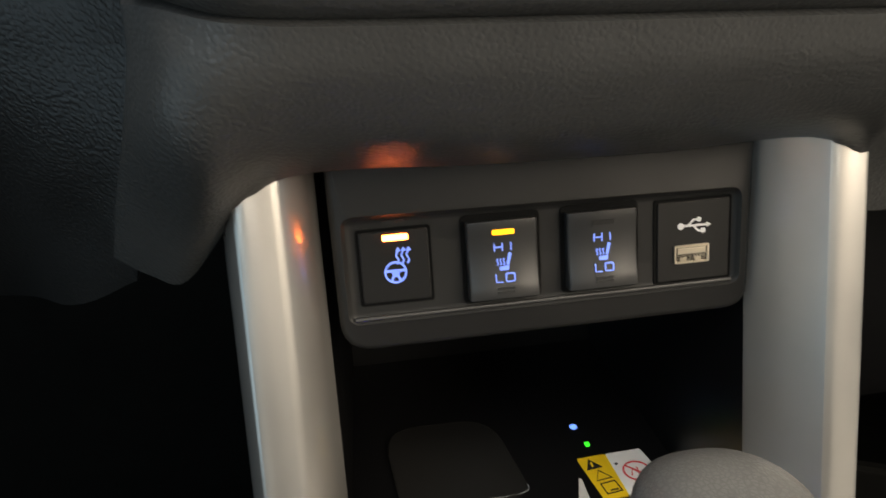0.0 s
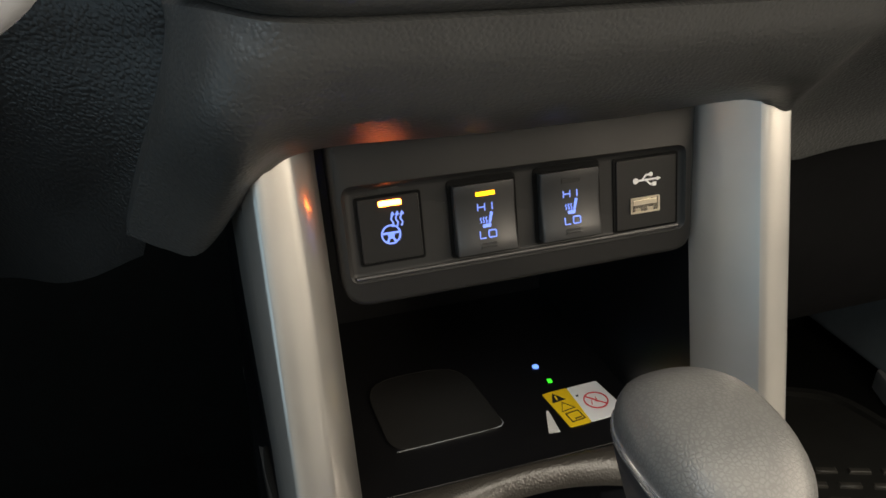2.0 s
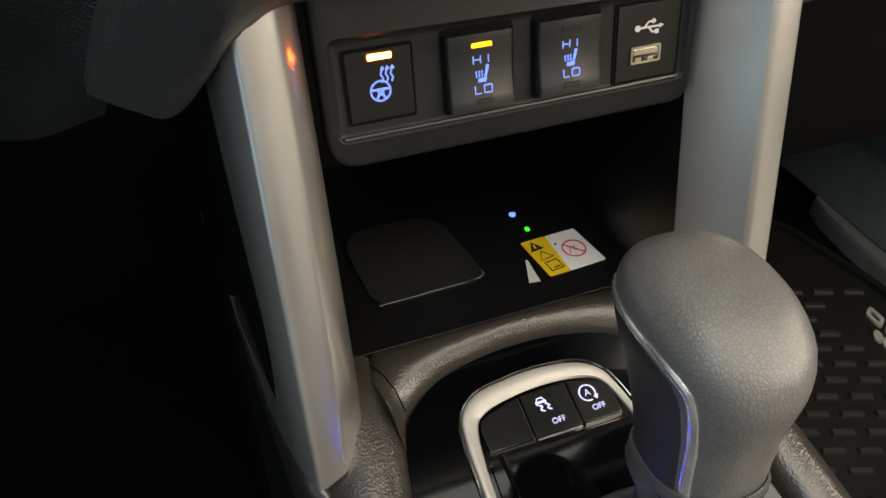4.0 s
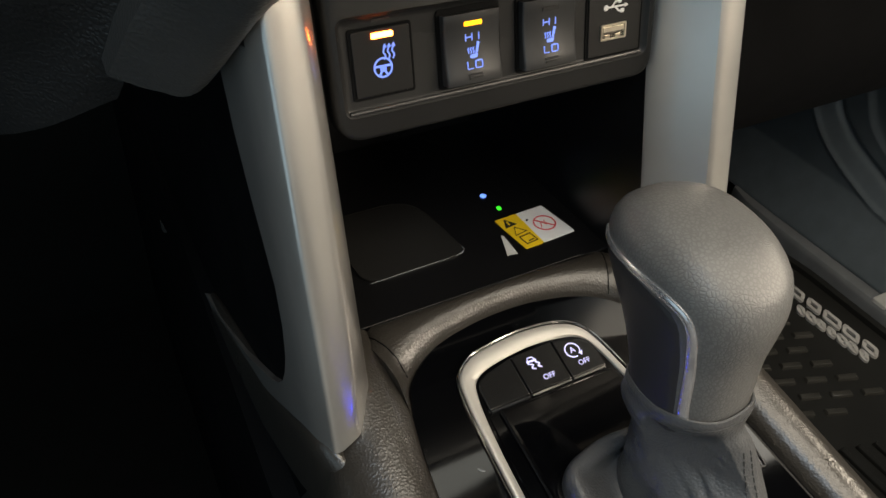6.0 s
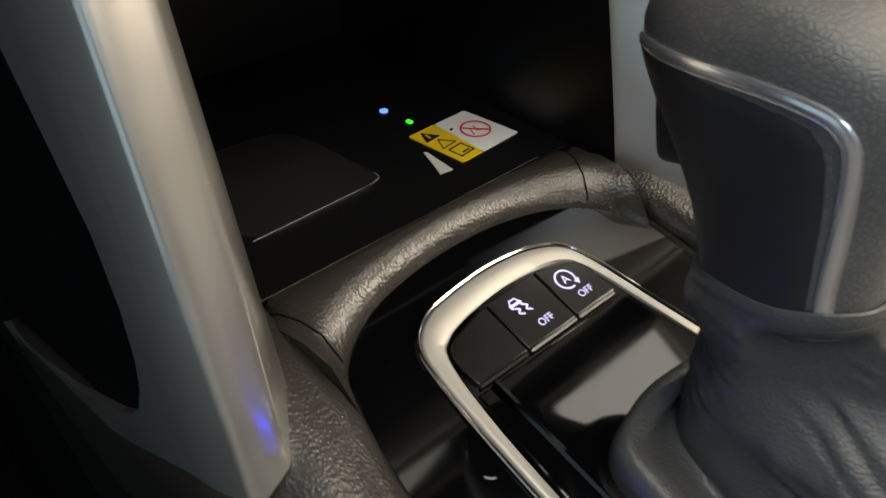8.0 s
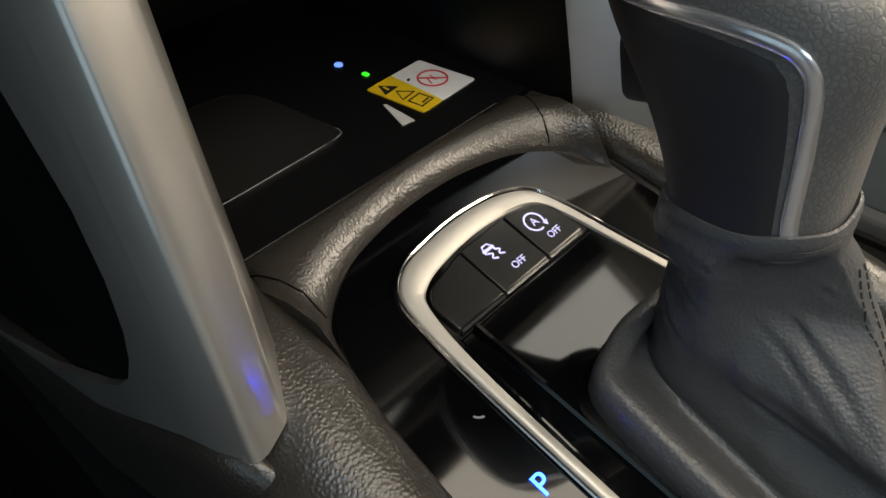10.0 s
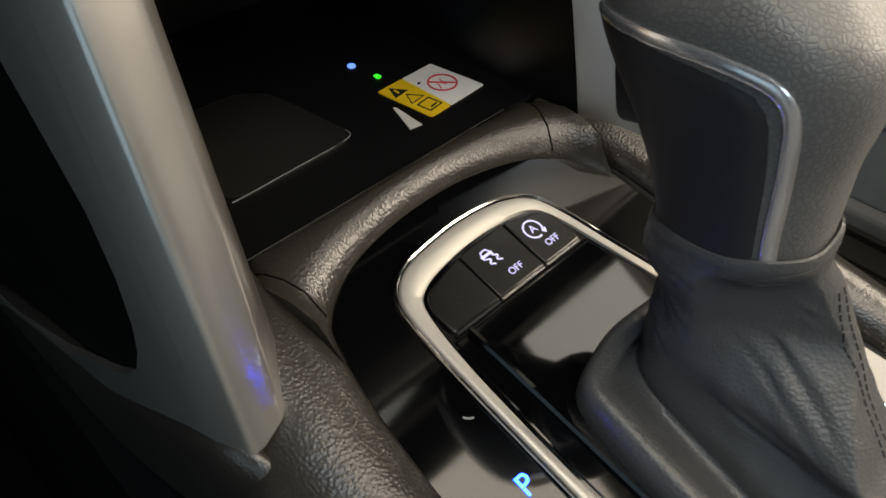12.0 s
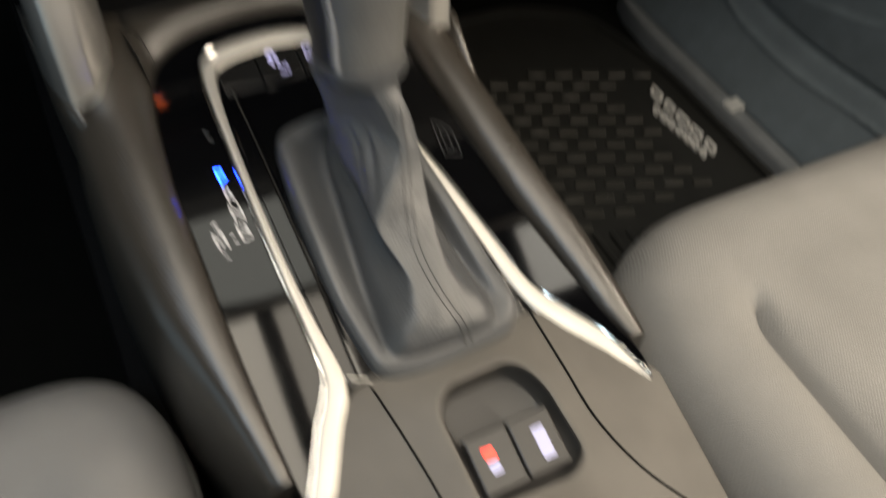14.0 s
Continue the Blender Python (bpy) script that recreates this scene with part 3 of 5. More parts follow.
part("spoke", tube(spline([(-0.343, 0.204, 0.645), (-0.253, 0.229, 0.645), (-0.203, 0.246, 0.655), (-0.171, 0.2506, 0.6706), (-0.157, 0.2516, 0.6816)], 6), 0.013, 12), PALE, wheel_bit)
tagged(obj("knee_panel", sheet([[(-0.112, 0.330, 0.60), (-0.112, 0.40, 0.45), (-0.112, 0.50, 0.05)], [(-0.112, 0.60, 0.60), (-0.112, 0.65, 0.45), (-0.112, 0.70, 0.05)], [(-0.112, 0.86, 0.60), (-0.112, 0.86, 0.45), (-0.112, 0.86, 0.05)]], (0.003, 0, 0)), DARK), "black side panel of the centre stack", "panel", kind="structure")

# ---- centre stack: bin, tray, pillars ----
stack = thing("storage_bin", "black open storage bin with a flat charging tray under the switches", "storage bin", kind="structure")
# the left wall takes a blacker material than the right: its deeper shade as colour
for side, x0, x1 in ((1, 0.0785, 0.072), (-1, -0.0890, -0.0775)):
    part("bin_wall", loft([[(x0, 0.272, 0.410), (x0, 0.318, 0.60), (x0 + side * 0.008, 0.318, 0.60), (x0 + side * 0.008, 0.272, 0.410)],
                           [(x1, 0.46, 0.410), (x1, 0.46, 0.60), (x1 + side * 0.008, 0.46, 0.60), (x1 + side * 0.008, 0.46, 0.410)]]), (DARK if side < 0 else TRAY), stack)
part("bin_back", box_bm(-0.085, 0.455, 0.41, 0.085, 0.465, 0.61), TRAY, stack)
part("bin_top", box_bm(-0.082, 0.318, 0.595, 0.082, 0.46, 0.605), TRAY, stack)
part("tray_floor", slab(round_poly([(-0.092, 0.2984), (0.079, 0.2984), (0.079, 0.46), (-0.080, 0.46)], 0.004), 0.408, 0.4195, 0.001), TRAY, stack)

padth = thing("charging_pad", "dark grey rubber phone charging pad set in the tray", "charging pad")
po = round_poly([(-0.062, 0.327), (0.0005, 0.3285), (-0.008, 0.388), (-0.066, 0.388)], [0.012, 0.009, 0.02, 0.02], 5)
part("pad_surface", slab(po, 0.4192, 0.4208, 0.0005), PADGREY, padth)
part("pad_edge", stroke(po, 0.0005, 0.4192, 0.4209, True), PADGREY, padth, "thin raised edge")
# light caught by the pad's front edge and right corner, drawn as a pale line
part("pad_edge_highlight", tube(spline([(-0.060, 0.3268, 0.4207), (-0.030, 0.3276, 0.4207), (-0.006, 0.3285, 0.4207), (-0.0005, 0.3310, 0.4207), (-0.0008, 0.337, 0.4205)], 5), 0.00022, 6), SILL, padth, "thin highlight on the front edge, coloured pale")
part("tray_lip", tube([(-0.0885, 0.2980, 0.4208), (0.0, 0.2984, 0.4210), (0.058, 0.2990, 0.4208)], 0.00045, 6), PADGREY, stack, "thin pale lip of the tray")
lab = thing("warning_label", "yellow and white warning label on the charging tray", "label")
part("white_field", slab(round_poly([(0.0452, 0.3178), (0.0678, 0.3192), (0.0628, 0.3485), (0.0440, 0.3478)], 0.001, 2), 0.4193, 0.42005), WHITE, lab)
part("yellow_field", slab(round_poly([(0.0328, 0.3172), (0.0452, 0.3178), (0.0440, 0.3478), (0.0287, 0.3470)], 0.001, 2), 0.4193, 0.4201), YELLOW, lab)


def flat_bm(pts, w0, w1):
    return slab(pts, w0, w1)


part("warning_triangle", flat_bm([(0.0312, 0.3378), (0.0395, 0.3388), (0.0342, 0.3455)], 0.42, 0.4204), BLACKINK, lab)
part("exclamation", flat_bm(rect(0.0342, 0.3395, 0.0352, 0.3428), 0.42, 0.4206), YELLOW, lab)
part("hollow_triangle", stroke([(0.0335, 0.3298), (0.0415, 0.3310), (0.0365, 0.3368)], 0.0008, 0.42, 0.4204, True), BLACKINK, lab)
part("book_mark", stroke([(0.0355, 0.3205), (0.0432, 0.3215), (0.0420, 0.3285), (0.0345, 0.3275)], 0.0008, 0.42, 0.4204, True), BLACKINK, lab)
part("book_line", stroke([(0.0378, 0.3225), (0.0418, 0.3230)], 0.0008, 0.42, 0.4204), BLACKINK, lab)
part("ban_ring", stroke(circle(0.0552, 0.3330, 0.0066, 24), 0.0008, 0.42, 0.4204, True), REDINK, lab)
part("ban_bar", stroke([(0.0505, 0.3377), (0.0599, 0.3283)], 0.0008, 0.42, 0.4204), REDINK, lab)
part("print_mark", stroke([(0.0515, 0.3300), (0.0535, 0.3350), (0.0555, 0.3310), (0.0560, 0.3355)], 0.0006, 0.42, 0.42035), REDINK, lab)
part("print_mark", stroke([(0.0462, 0.3392), (0.0476, 0.3400)], 0.0012, 0.42, 0.42035), BLACKINK, lab)
tagged(obj("paper_tag", slab([(0.0200, 0.3168), (0.0262, 0.3160), (0.0268, 0.3330), (0.0255, 0.3335)], 0.4193, 0.4199), INK), "small pale grey triangular tag beside the label", "tag")
tagged(obj("charging_light", slab(circle(0.0352, 0.3722, 0.0020, 14), 0.4190, 0.4200), G_BLUE), "small lit blue dot on the tray", "indicator light")
tagged(obj("status_light", slab(rect(0.0366, 0.3556, 0.0390, 0.3588, 0.0006, 2), 0.4190, 0.4200), G_GREEN), "small lit green dot on the tray", "indicator light")


def pillar(side):
    """Satin silver side trim of the centre stack: inner face and front strip in one, outer face with its leg."""
    ob = thing("trim_pillar", "satin silver painted trim pillar beside the switch panel", "trim pillar", "pillars of the centre stack")

    def yf(z):
        return 0.240 + 0.25 * (z - 0.416)

    def shift(z):
        """The driver's pillar stands a little further out, more so at its foot."""
        return float(np.interp(z, [0.42, 0.60], [0.0062, 0.0036])) if side < 0 else 0.0

    def bulge(e):
        """How far the outer face stands out, e metres behind the front."""
        a = 0.003 * math.sqrt(1 - (1 - min(e, 0.0017) / 0.003) ** 2)
        return 0.1052 + a + 0.0085 * (1 - math.exp(-max(0.0, e - 0.0017) / 0.016)) + 0.05 * max(0.0, e - 0.03)

    def edge_x(z):
        """Where the driver's pillar's front strip turns into its narrow inner bevel."""
        return float(np.interp(z, [0.42, 0.47, 0.55, 0.60], [0.1008, 0.0986, 0.0972, 0.0968]))

    def section(z):
        y, d = yf(z), shift(z)
        if side < 0:
            xi = edge_x(z)
            pts = [(0.0855, y + 0.0325), (0.0862, y + 0.0305), (0.0880, y + 0.0200), (xi - 0.0058, y + 0.0100), (xi - 0.0012, y + 0.0034), (xi, y + 0.0023)]
            pts += [(xi + (0.1030 + d - xi) * q, y + 0.0021 - 0.0023 * q) for q in (0.25, 0.6, 1.0)]
        else:
            pts = [(0.0780, y + 0.0325), (0.0786, y + 0.0305), (0.0860, y + 0.0160), (0.0918, y + 0.0035), (0.0930, y + 0.0012), (0.0948, y + 0.0002)]
            pts += [(0.0970, y - 0.0003), (0.1000, y - 0.0005), (0.1030, y - 0.0003)]
        pts += [(bulge(e) + d, y + e) for e in (0.0, 0.0001, 0.0003, 0.0006, 0.0010, 0.0014, 0.0018, 0.003, 0.005, 0.008, 0.0115)]
        pts += [(0.1090 + d, y + 0.0125), (0.1000 + d, y + 0.0160), (0.0820 + (0.0055 if side < 0 else 0.0), y + 0.0345)]
        return [(side * x, yy, z) for x, yy in pts]

    bm = loft([section(z) for z in np.concatenate([np.linspace(0.416, 0.44, 5), np.linspace(0.46, 0.57, 8), np.linspace(0.58, 0.60, 5)])])
    # the top is cut down on both sides of the ridge, the foot drawn to a blunt point
    for v in bm.verts:
        x = abs(v.co.x) - shift(v.co.z)
        t = smooth01((v.co.z - 0.575) / 0.025)
        lift = 0.0035 - 0.75 * max(0.0, x - 0.0965) - 0.42 * max(0.0, 0.0930 - x)
        v.co.z += t * lift
        v.co.y += 0.25 * t * lift
        t = smooth01((0.445 - v.co.z) / 0.029)
        v.co.z += t * (-0.004 * max(0.0, min(1.0, (x - 0.094) / 0.012)) - 0.003 * max(0.0, min(1.0, (0.092 - x) / 0.012)))
    if side < 0:
        # the silver's inner faces are split off and coloured black for their shade
        edge = bm.copy()
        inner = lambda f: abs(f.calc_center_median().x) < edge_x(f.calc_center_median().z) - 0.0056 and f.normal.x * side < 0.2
        bm.normal_update()
        edge.normal_update()
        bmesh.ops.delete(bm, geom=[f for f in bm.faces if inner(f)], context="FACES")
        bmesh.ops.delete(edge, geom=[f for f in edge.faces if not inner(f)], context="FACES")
        part("inner_edge", edge, DARK, ob, "shaded inner edge, coloured black", angle=28)
    part("trim_body", bm, SILVER, ob, angle=28)
    # outer face: wide above, then a leg that runs ahead under the dark inset
    top = [(yf(z) + 0.009, z) for z in (0.582, 0.56, 0.54, 0.51, 0.48, 0.45, 0.430, 0.4185)]
    low = [(0.2420, 0.4124), (0.2440, 0.4118), (0.250, 0.4120), (0.256, 0.4118), (0.263, 0.4098), (0.280, 0.4010), (0.300, 0.3885), (0.320, 0.3765), (0.360, 0.3560), (0.400, 0.3400), (0.450, 0.3250), (0.520, 0.3060), (0.600, 0.2860)]
    back = [(0.600, 0.2960), (0.520, 0.3170), (0.450, 0.3380), (0.410, 0.3510), (0.354, 0.3740), (0.312, 0.3990), (0.299, 0.4090), (0.2905, 0.4190), (0.286, 0.4300), (0.284, 0.4420), (0.2845, 0.4600), (0.289, 0.480), (0.299, 0.500), (0.309, 0.520), (0.318, 0.540), (0.327, 0.567), (0.329, 0.582)]
    if side < 0:
        back = [(y - 0.006 * smooth01((0.46 - y) / 0.10), z) for y, z in back]
    bm = slab(top + low + back, 0.0, 0.003)
    for y0 in np.arange(0.244, 0.34, 0.004):
        bmesh.ops.bisect_plane(bm, geom=bm.verts[:] + bm.edges[:] + bm.faces[:], plane_co=(y0, 0.416, 0), plane_no=(1, -0.25, 0))
    for y0 in np.arange(0.34, 0.60, 0.02):
        bmesh.ops.bisect_plane(bm, geom=bm.verts[:] + bm.edges[:] + bm.faces[:], plane_co=(y0, 0.416, 0), plane_no=(1, 0, 0))
    for v in bm.verts:
        y, z, w = v.co
        e = max(0.0, y - yf(z))
        v.co = (side * (bulge(e) + shift(z) - 0.0032 - 0.0028 * smooth01((0.0125 - e) / 0.0035) + w), y, z)
    part("outer_face", bm, SILVER, ob, angle=30)
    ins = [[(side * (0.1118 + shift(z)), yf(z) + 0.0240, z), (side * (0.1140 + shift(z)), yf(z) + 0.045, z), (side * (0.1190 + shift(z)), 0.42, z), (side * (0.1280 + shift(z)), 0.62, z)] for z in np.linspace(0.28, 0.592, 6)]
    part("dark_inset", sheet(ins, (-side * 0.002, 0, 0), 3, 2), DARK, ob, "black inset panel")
    return ob


pillar(-1)
pillar(1)

# ---- switch panel ----
panel = thing("switch_panel", "charcoal plastic switch panel with a recessed field of four units", "switch panel")
po = round_poly([(-0.0815, pv(0.5305)), (0.0775, pv(0.5305)), (0.0790, pv(0.600)), (-0.0820, pv(0.600))], [0.012, 0.010, 0.003, 0.003], 6)
ri = round_poly([(-0.0775, pv(0.5415)), (0.0725, pv(0.5415)), (0.0728, pv(0.5775)), (-0.0775, pv(0.5795))], 0.004, 6)
rings = [[(x, y, -0.012) for x, y in po], [(x, y, -0.002) for x, y in po], [(x, y, -0.0006) for x, y in offset_poly(po, 0.0008)], [(x, y, 0.0) for x, y in offset_poly(po, 0.0024)],
         [(x, y, 0.0) for x, y in offset_poly(ri, -0.0022)], [(x, y, 0.0005) for x, y in offset_poly(ri, -0.0008)], [(x, y, -0.0002) for x, y in ri], [(x, y, -0.0016) for x, y in offset_poly(ri, 0.0010)], [(x, y, -0.0018) for x, y in offset_poly(ri, 0.003)]]
bm = loft(rings[:7], True, (True, False))
bm.transform(PAN)
part("faceplate", bm, PANEL, panel, angle=50)
bm = loft(rings[6:], True, (False, True))
bm.transform(PAN)
part("recessed_field", bm, PANEL, panel, angle=50)
ledge = spline([(-0.0758, pv(0.5424)), (-0.03, pv(0.5424)), (0.03, pv(0.5424)), (0.0700, pv(0.5426))], 6)
part("lower_ledge", tube([tuple(PAN @ Vector((x, y, -0.0006))) for x, y in ledge], 0.0010, 8), SWITCH, panel, "smooth rounded ledge under the switches")


def rocker(x0, x1, lit):
    sw = thing("seat_heater_switch", "black HI and LO seat heater rocker, " + ("its amber bar lit" if lit else "its bar unlit"), "switch", "seat heater switches")
    z0, z1 = pv(0.5455), pv(0.5750)
    h = z1 - z0
    part("well", slab(rect(x0 - 0.0017, z0 - 0.0016, x1 + 0.0017, z1 + 0.0018, 0.0025), -0.004, -0.0012, 0.0, PAN), WELL, sw)
    secs = []
    for i in range(13):
        t = i / 12
        bulge = 0.0016 + 0.0030 * (1 - t) ** 1.5 + 0.0016 * t ** 3 - 0.0006 * math.sin(math.pi * t)
        v = z0 + h * (0.02 + 0.965 * t)
        k = 0.0006 if i in (0, 12) else 0.0
        secs.append([(x0, v, -0.003), (x0, v, bulge - 0.0010 - k), (x0 + 0.0003, v, bulge - 0.0004 - k), (x0 + 0.0009, v, bulge - k), ((x0 + x1) / 2, v, bulge - 0.0002 - k), (x1 - 0.0009, v, bulge - k), (x1 - 0.0003, v, bulge - 0.0004 - k), (x1, v, bulge - 0.0010 - k), (x1, v, -0.003)])
    bm = loft(secs)
    bm.transform(PAN)
    key = part("rocker", bm, SWITCH, sw, angle=35)
    cx = (x0 + x1) / 2 + 0.0002
    def top(v):
        t = ((v - z0) / h - 0.02) / 0.965
        return 0.0016 + 0.0030 * (1 - t) ** 1.5 + 0.0016 * t ** 3 - 0.0006 * math.sin(math.pi * t) - 0.0002
    def on(v):
        return max(top(v - 0.0018), top(v), top(v + 0.0018)) + 0.0001
    vb = z0 + h * 0.845
    part("indicator", slab(rect(cx - 0.0041, vb - 0.0009, cx + 0.0041, vb + 0.0009, 0.0004, 2), on(vb) - 0.001, on(vb) + 0.0002, 0, PAN), G_YEL if lit else PANEL, key, "lit amber bar" if lit else "unlit bar")
    def mark(name, bm):
        part(name, bm, G_ICON, key, "lit blue-white symbol")
    vh, vs, vl = z0 + h * 0.655, z0 + h * 0.47, z0 + h * 0.275
    def letter_bar(pts, wd, v):
        return stroke(pts, wd, on(v) - 0.0006, on(v) + 0.0001, False, PAN)
    wd = 0.00045
    a = 0.0015
    # HI and LO are drawn in thin even strokes
    part("letters_hi", join(letter_bar([(cx - 0.0034, vh - a), (cx - 0.0034, vh + a)], wd, vh), letter_bar([(cx - 0.0004, vh - a), (cx - 0.0004, vh + a)], wd, vh), letter_bar([(cx - 0.0034, vh), (cx - 0.0004, vh)], wd, vh), letter_bar([(cx + 0.0028, vh - a), (cx + 0.0028, vh + a)], wd, vh)), G_ICON, key, "lit letters HI")
    part("letters_lo", join(letter_bar([(cx - 0.0034, vl + a), (cx - 0.0034, vl - a), (cx - 0.0008, vl - a)], wd, vl), stroke(round_poly([(cx + 0.0004, vl - a), (cx + 0.0036, vl - a), (cx + 0.0036, vl + a), (cx + 0.0004, vl + a)], 0.0006, 3), wd, on(vl) - 0.0006, on(vl) + 0.0001, True, PAN)), G_ICON, key, "lit letters LO")
    lo, hi = on(vs) - 0.0006, on(vs) + 0.0001
    seat = [slab([(cx + 0.0008, vs - 0.0012), (cx + 0.0018, vs - 0.0012), (cx + 0.0029, vs + 0.0030), (cx + 0.0018, vs + 0.0033)], lo, hi, 0, PAN),
            slab(round_poly([(cx - 0.0018, vs - 0.0032), (cx + 0.0016, vs - 0.0032), (cx + 0.0019, vs - 0.0014), (cx - 0.0018, vs - 0.0018)], 0.0004, 2), lo, hi, 0, PAN)]
    for k in range(3):
        xx = cx - 0.0026 + k * 0.0012
        seat.append(stroke(spline([(xx, vs - 0.0012), (xx + 0.0004, vs - 0.0004), (xx - 0.0001, vs + 0.0004), (xx + 0.0004, vs + 0.0013)], 3), 0.0004, lo, hi, False, PAN))
    part("seat_symbol", join(*seat), G_ICON, key, "lit seat symbol")
    for v in ((z0 + h * 0.10), (z0 + h * 0.145)):
        part("grip_line", stroke([(cx - 0.0032, v), (cx + 0.0032, v)], 0.0006, on(v) - 0.0008, on(v) + 0.0003, False, PAN), SWITCH, key)
    return sw


rocker(-0.0335, -0.0072, True)
rocker(0.0040, 0.0310, False)

heat = thing("steering_heater_switch", "black square switch with lit steering wheel symbol and amber bar", "switch")
z0, z1, x0, x1 = pv(0.5480), pv(0.5740), -0.0722, -0.0472
part("well", slab(rect(x0 - 0.0011, z0 - 0.0011, x1 + 0.0011, z1 + 0.0011, 0.0014), -0.004, -0.0012, 0, PAN), WELL, heat)
key = part("button", slab(rect(x0, z0, x1, z1, 0.0010), -0.004, -0.0006, 0.0004, PAN), KEYBLACK, heat)
part("indicator", slab(rect(-0.0637, pv(0.5705), -0.0545, pv(0.5726), 0.0005, 2), -0.002, -0.0002, 0, PAN), G_AMBER, key, "lit amber bar")
cx, cyy = -0.0598, pv(0.5588)
wheel = [stroke(circle(cx, cyy, 0.0038, 28), 0.0007, -0.001, -0.0004, True, PAN), slab(circle(cx, cyy - 0.0004, 0.0014, 12), -0.001, -0.0004, 0, PAN),
         stroke([(cx - 0.0037, cyy + 0.0006), (cx + 0.0037, cyy + 0.0006)], 0.0009, -0.001, -0.0004, False, PAN), stroke([(cx, cyy), (cx - 0.0018, cyy - 0.0033)], 0.0009, -0.001, -0.0004, False, PAN), stroke([(cx, cyy), (cx + 0.0018, cyy - 0.0033)], 0.0009, -0.001, -0.0004, False, PAN)]
for k in range(3):
    xx, yy = cx + 0.0008 + k * 0.0019, cyy + 0.0040
    wheel.append(stroke(spline([(xx, yy - 0.001), (xx + 0.0006, yy + 0.0006), (xx - 0.0002, yy + 0.0022), (xx + 0.0006, yy + 0.0040)], 4), 0.0006, -0.001, -0.0004, False, PAN))
    wheel.append(slab([(xx - 0.0003, yy + 0.0038), (xx + 0.0016, yy + 0.0038), (xx + 0.00065, yy + 0.0054)], -0.001, -0.0004, 0, PAN))
part("wheel_symbol", join(*wheel), G_ICON, key, "lit steering wheel symbol")
tagged(obj("spare_lens", slab(rect(-0.0628, pv(0.5765), -0.0548, pv(0.5775), 0.0003, 2), -0.0025, -0.0012, 0, PAN), PANEL), "slim ledge above the heater switch", "lens")

usb = thing("usb_socket", "black USB socket plate with a white trident symbol", "usb socket")
z0, z1, x0, x1 = pv(0.5440), pv(0.5745), 0.0402, 0.0692
part("well", slab(rect(x0 - 0.0011, z0 - 0.0011, x1 + 0.0011, z1 + 0.0011, 0.0014), -0.004, -0.0012, 0, PAN), WELL, usb)
key = part("plate", slab(rect(x0, z0, x1, z1, 0.0010), -0.004, -0.0006, 0.0004, PAN), KEYBLACK, usb)
px0, px1, pz0, pz1 = 0.0468, 0.0608, pv(0.5508), pv(0.5578)
outer, inner = rect(px0, pz0, px1, pz1, 0.0006, 3), rect(px0 + 0.0007, pz0 + 0.0007, px1 - 0.0007, pz1 - 0.0007, 0.0004, 3)
rings = [[(x, y, -0.001) for x, y in outer], [(x, y, 0.0002) for x, y in outer], [(x, y, 0.0002) for x, y in inner], [(x, y, -0.0006) for x, y in inner]]
bm = loft(rings)
bm.transform(PAN)
shell = part("shell", bm, METAL, usb, "steel shell")
part("tongue", slab(rect(px0 + 0.0013, pz1 - 0.0034, px1 - 0.0013, pz1 - 0.0013), -0.0006, 0.0001, 0, PAN), METAL, shell, "pale contact tongue")
for k in range(2):
    part("spring", slab(rect(px0 + 0.0024 + k * 0.0058, pz0 + 0.0009, px0 + 0.0050 + k * 0.0058, pz0 + 0.0022), -0.0006, 0.0000, 0, PAN), METAL, shell)
cx, cyy = 0.0550, pv(0.5650)
tr = [stroke([(cx - 0.0055, cyy), (cx + 0.0055, cyy)], 0.0008, -0.001, -0.0004, False, PAN), slab(circle(cx - 0.0055, cyy, 0.0013, 12), -0.001, -0.0004, 0, PAN), slab([(cx + 0.0048, cyy - 0.0010), (cx + 0.0068, cyy), (cx + 0.0048, cyy + 0.0010)], -0.001, -0.0004, 0, PAN),
      stroke([(cx - 0.0025, cyy), (cx - 0.0005, cyy + 0.0022), (cx + 0.0015, cyy + 0.0022)], 0.0008, -0.001, -0.0004, False, PAN), slab(circle(cx + 0.0018, cyy + 0.0022, 0.0010, 10), -0.001, -0.0004, 0, PAN),
      stroke([(cx - 0.0005, cyy), (cx + 0.0015, cyy - 0.0022), (cx + 0.0034, cyy - 0.0022)], 0.0008, -0.001, -0.0004, False, PAN), slab(rect(cx + 0.0026, cyy - 0.0031, cx + 0.0044, cyy - 0.0013), -0.001, -0.0004, 0, PAN)]
part("usb_symbol", join(*tr), WHITE, key, "white printed trident")

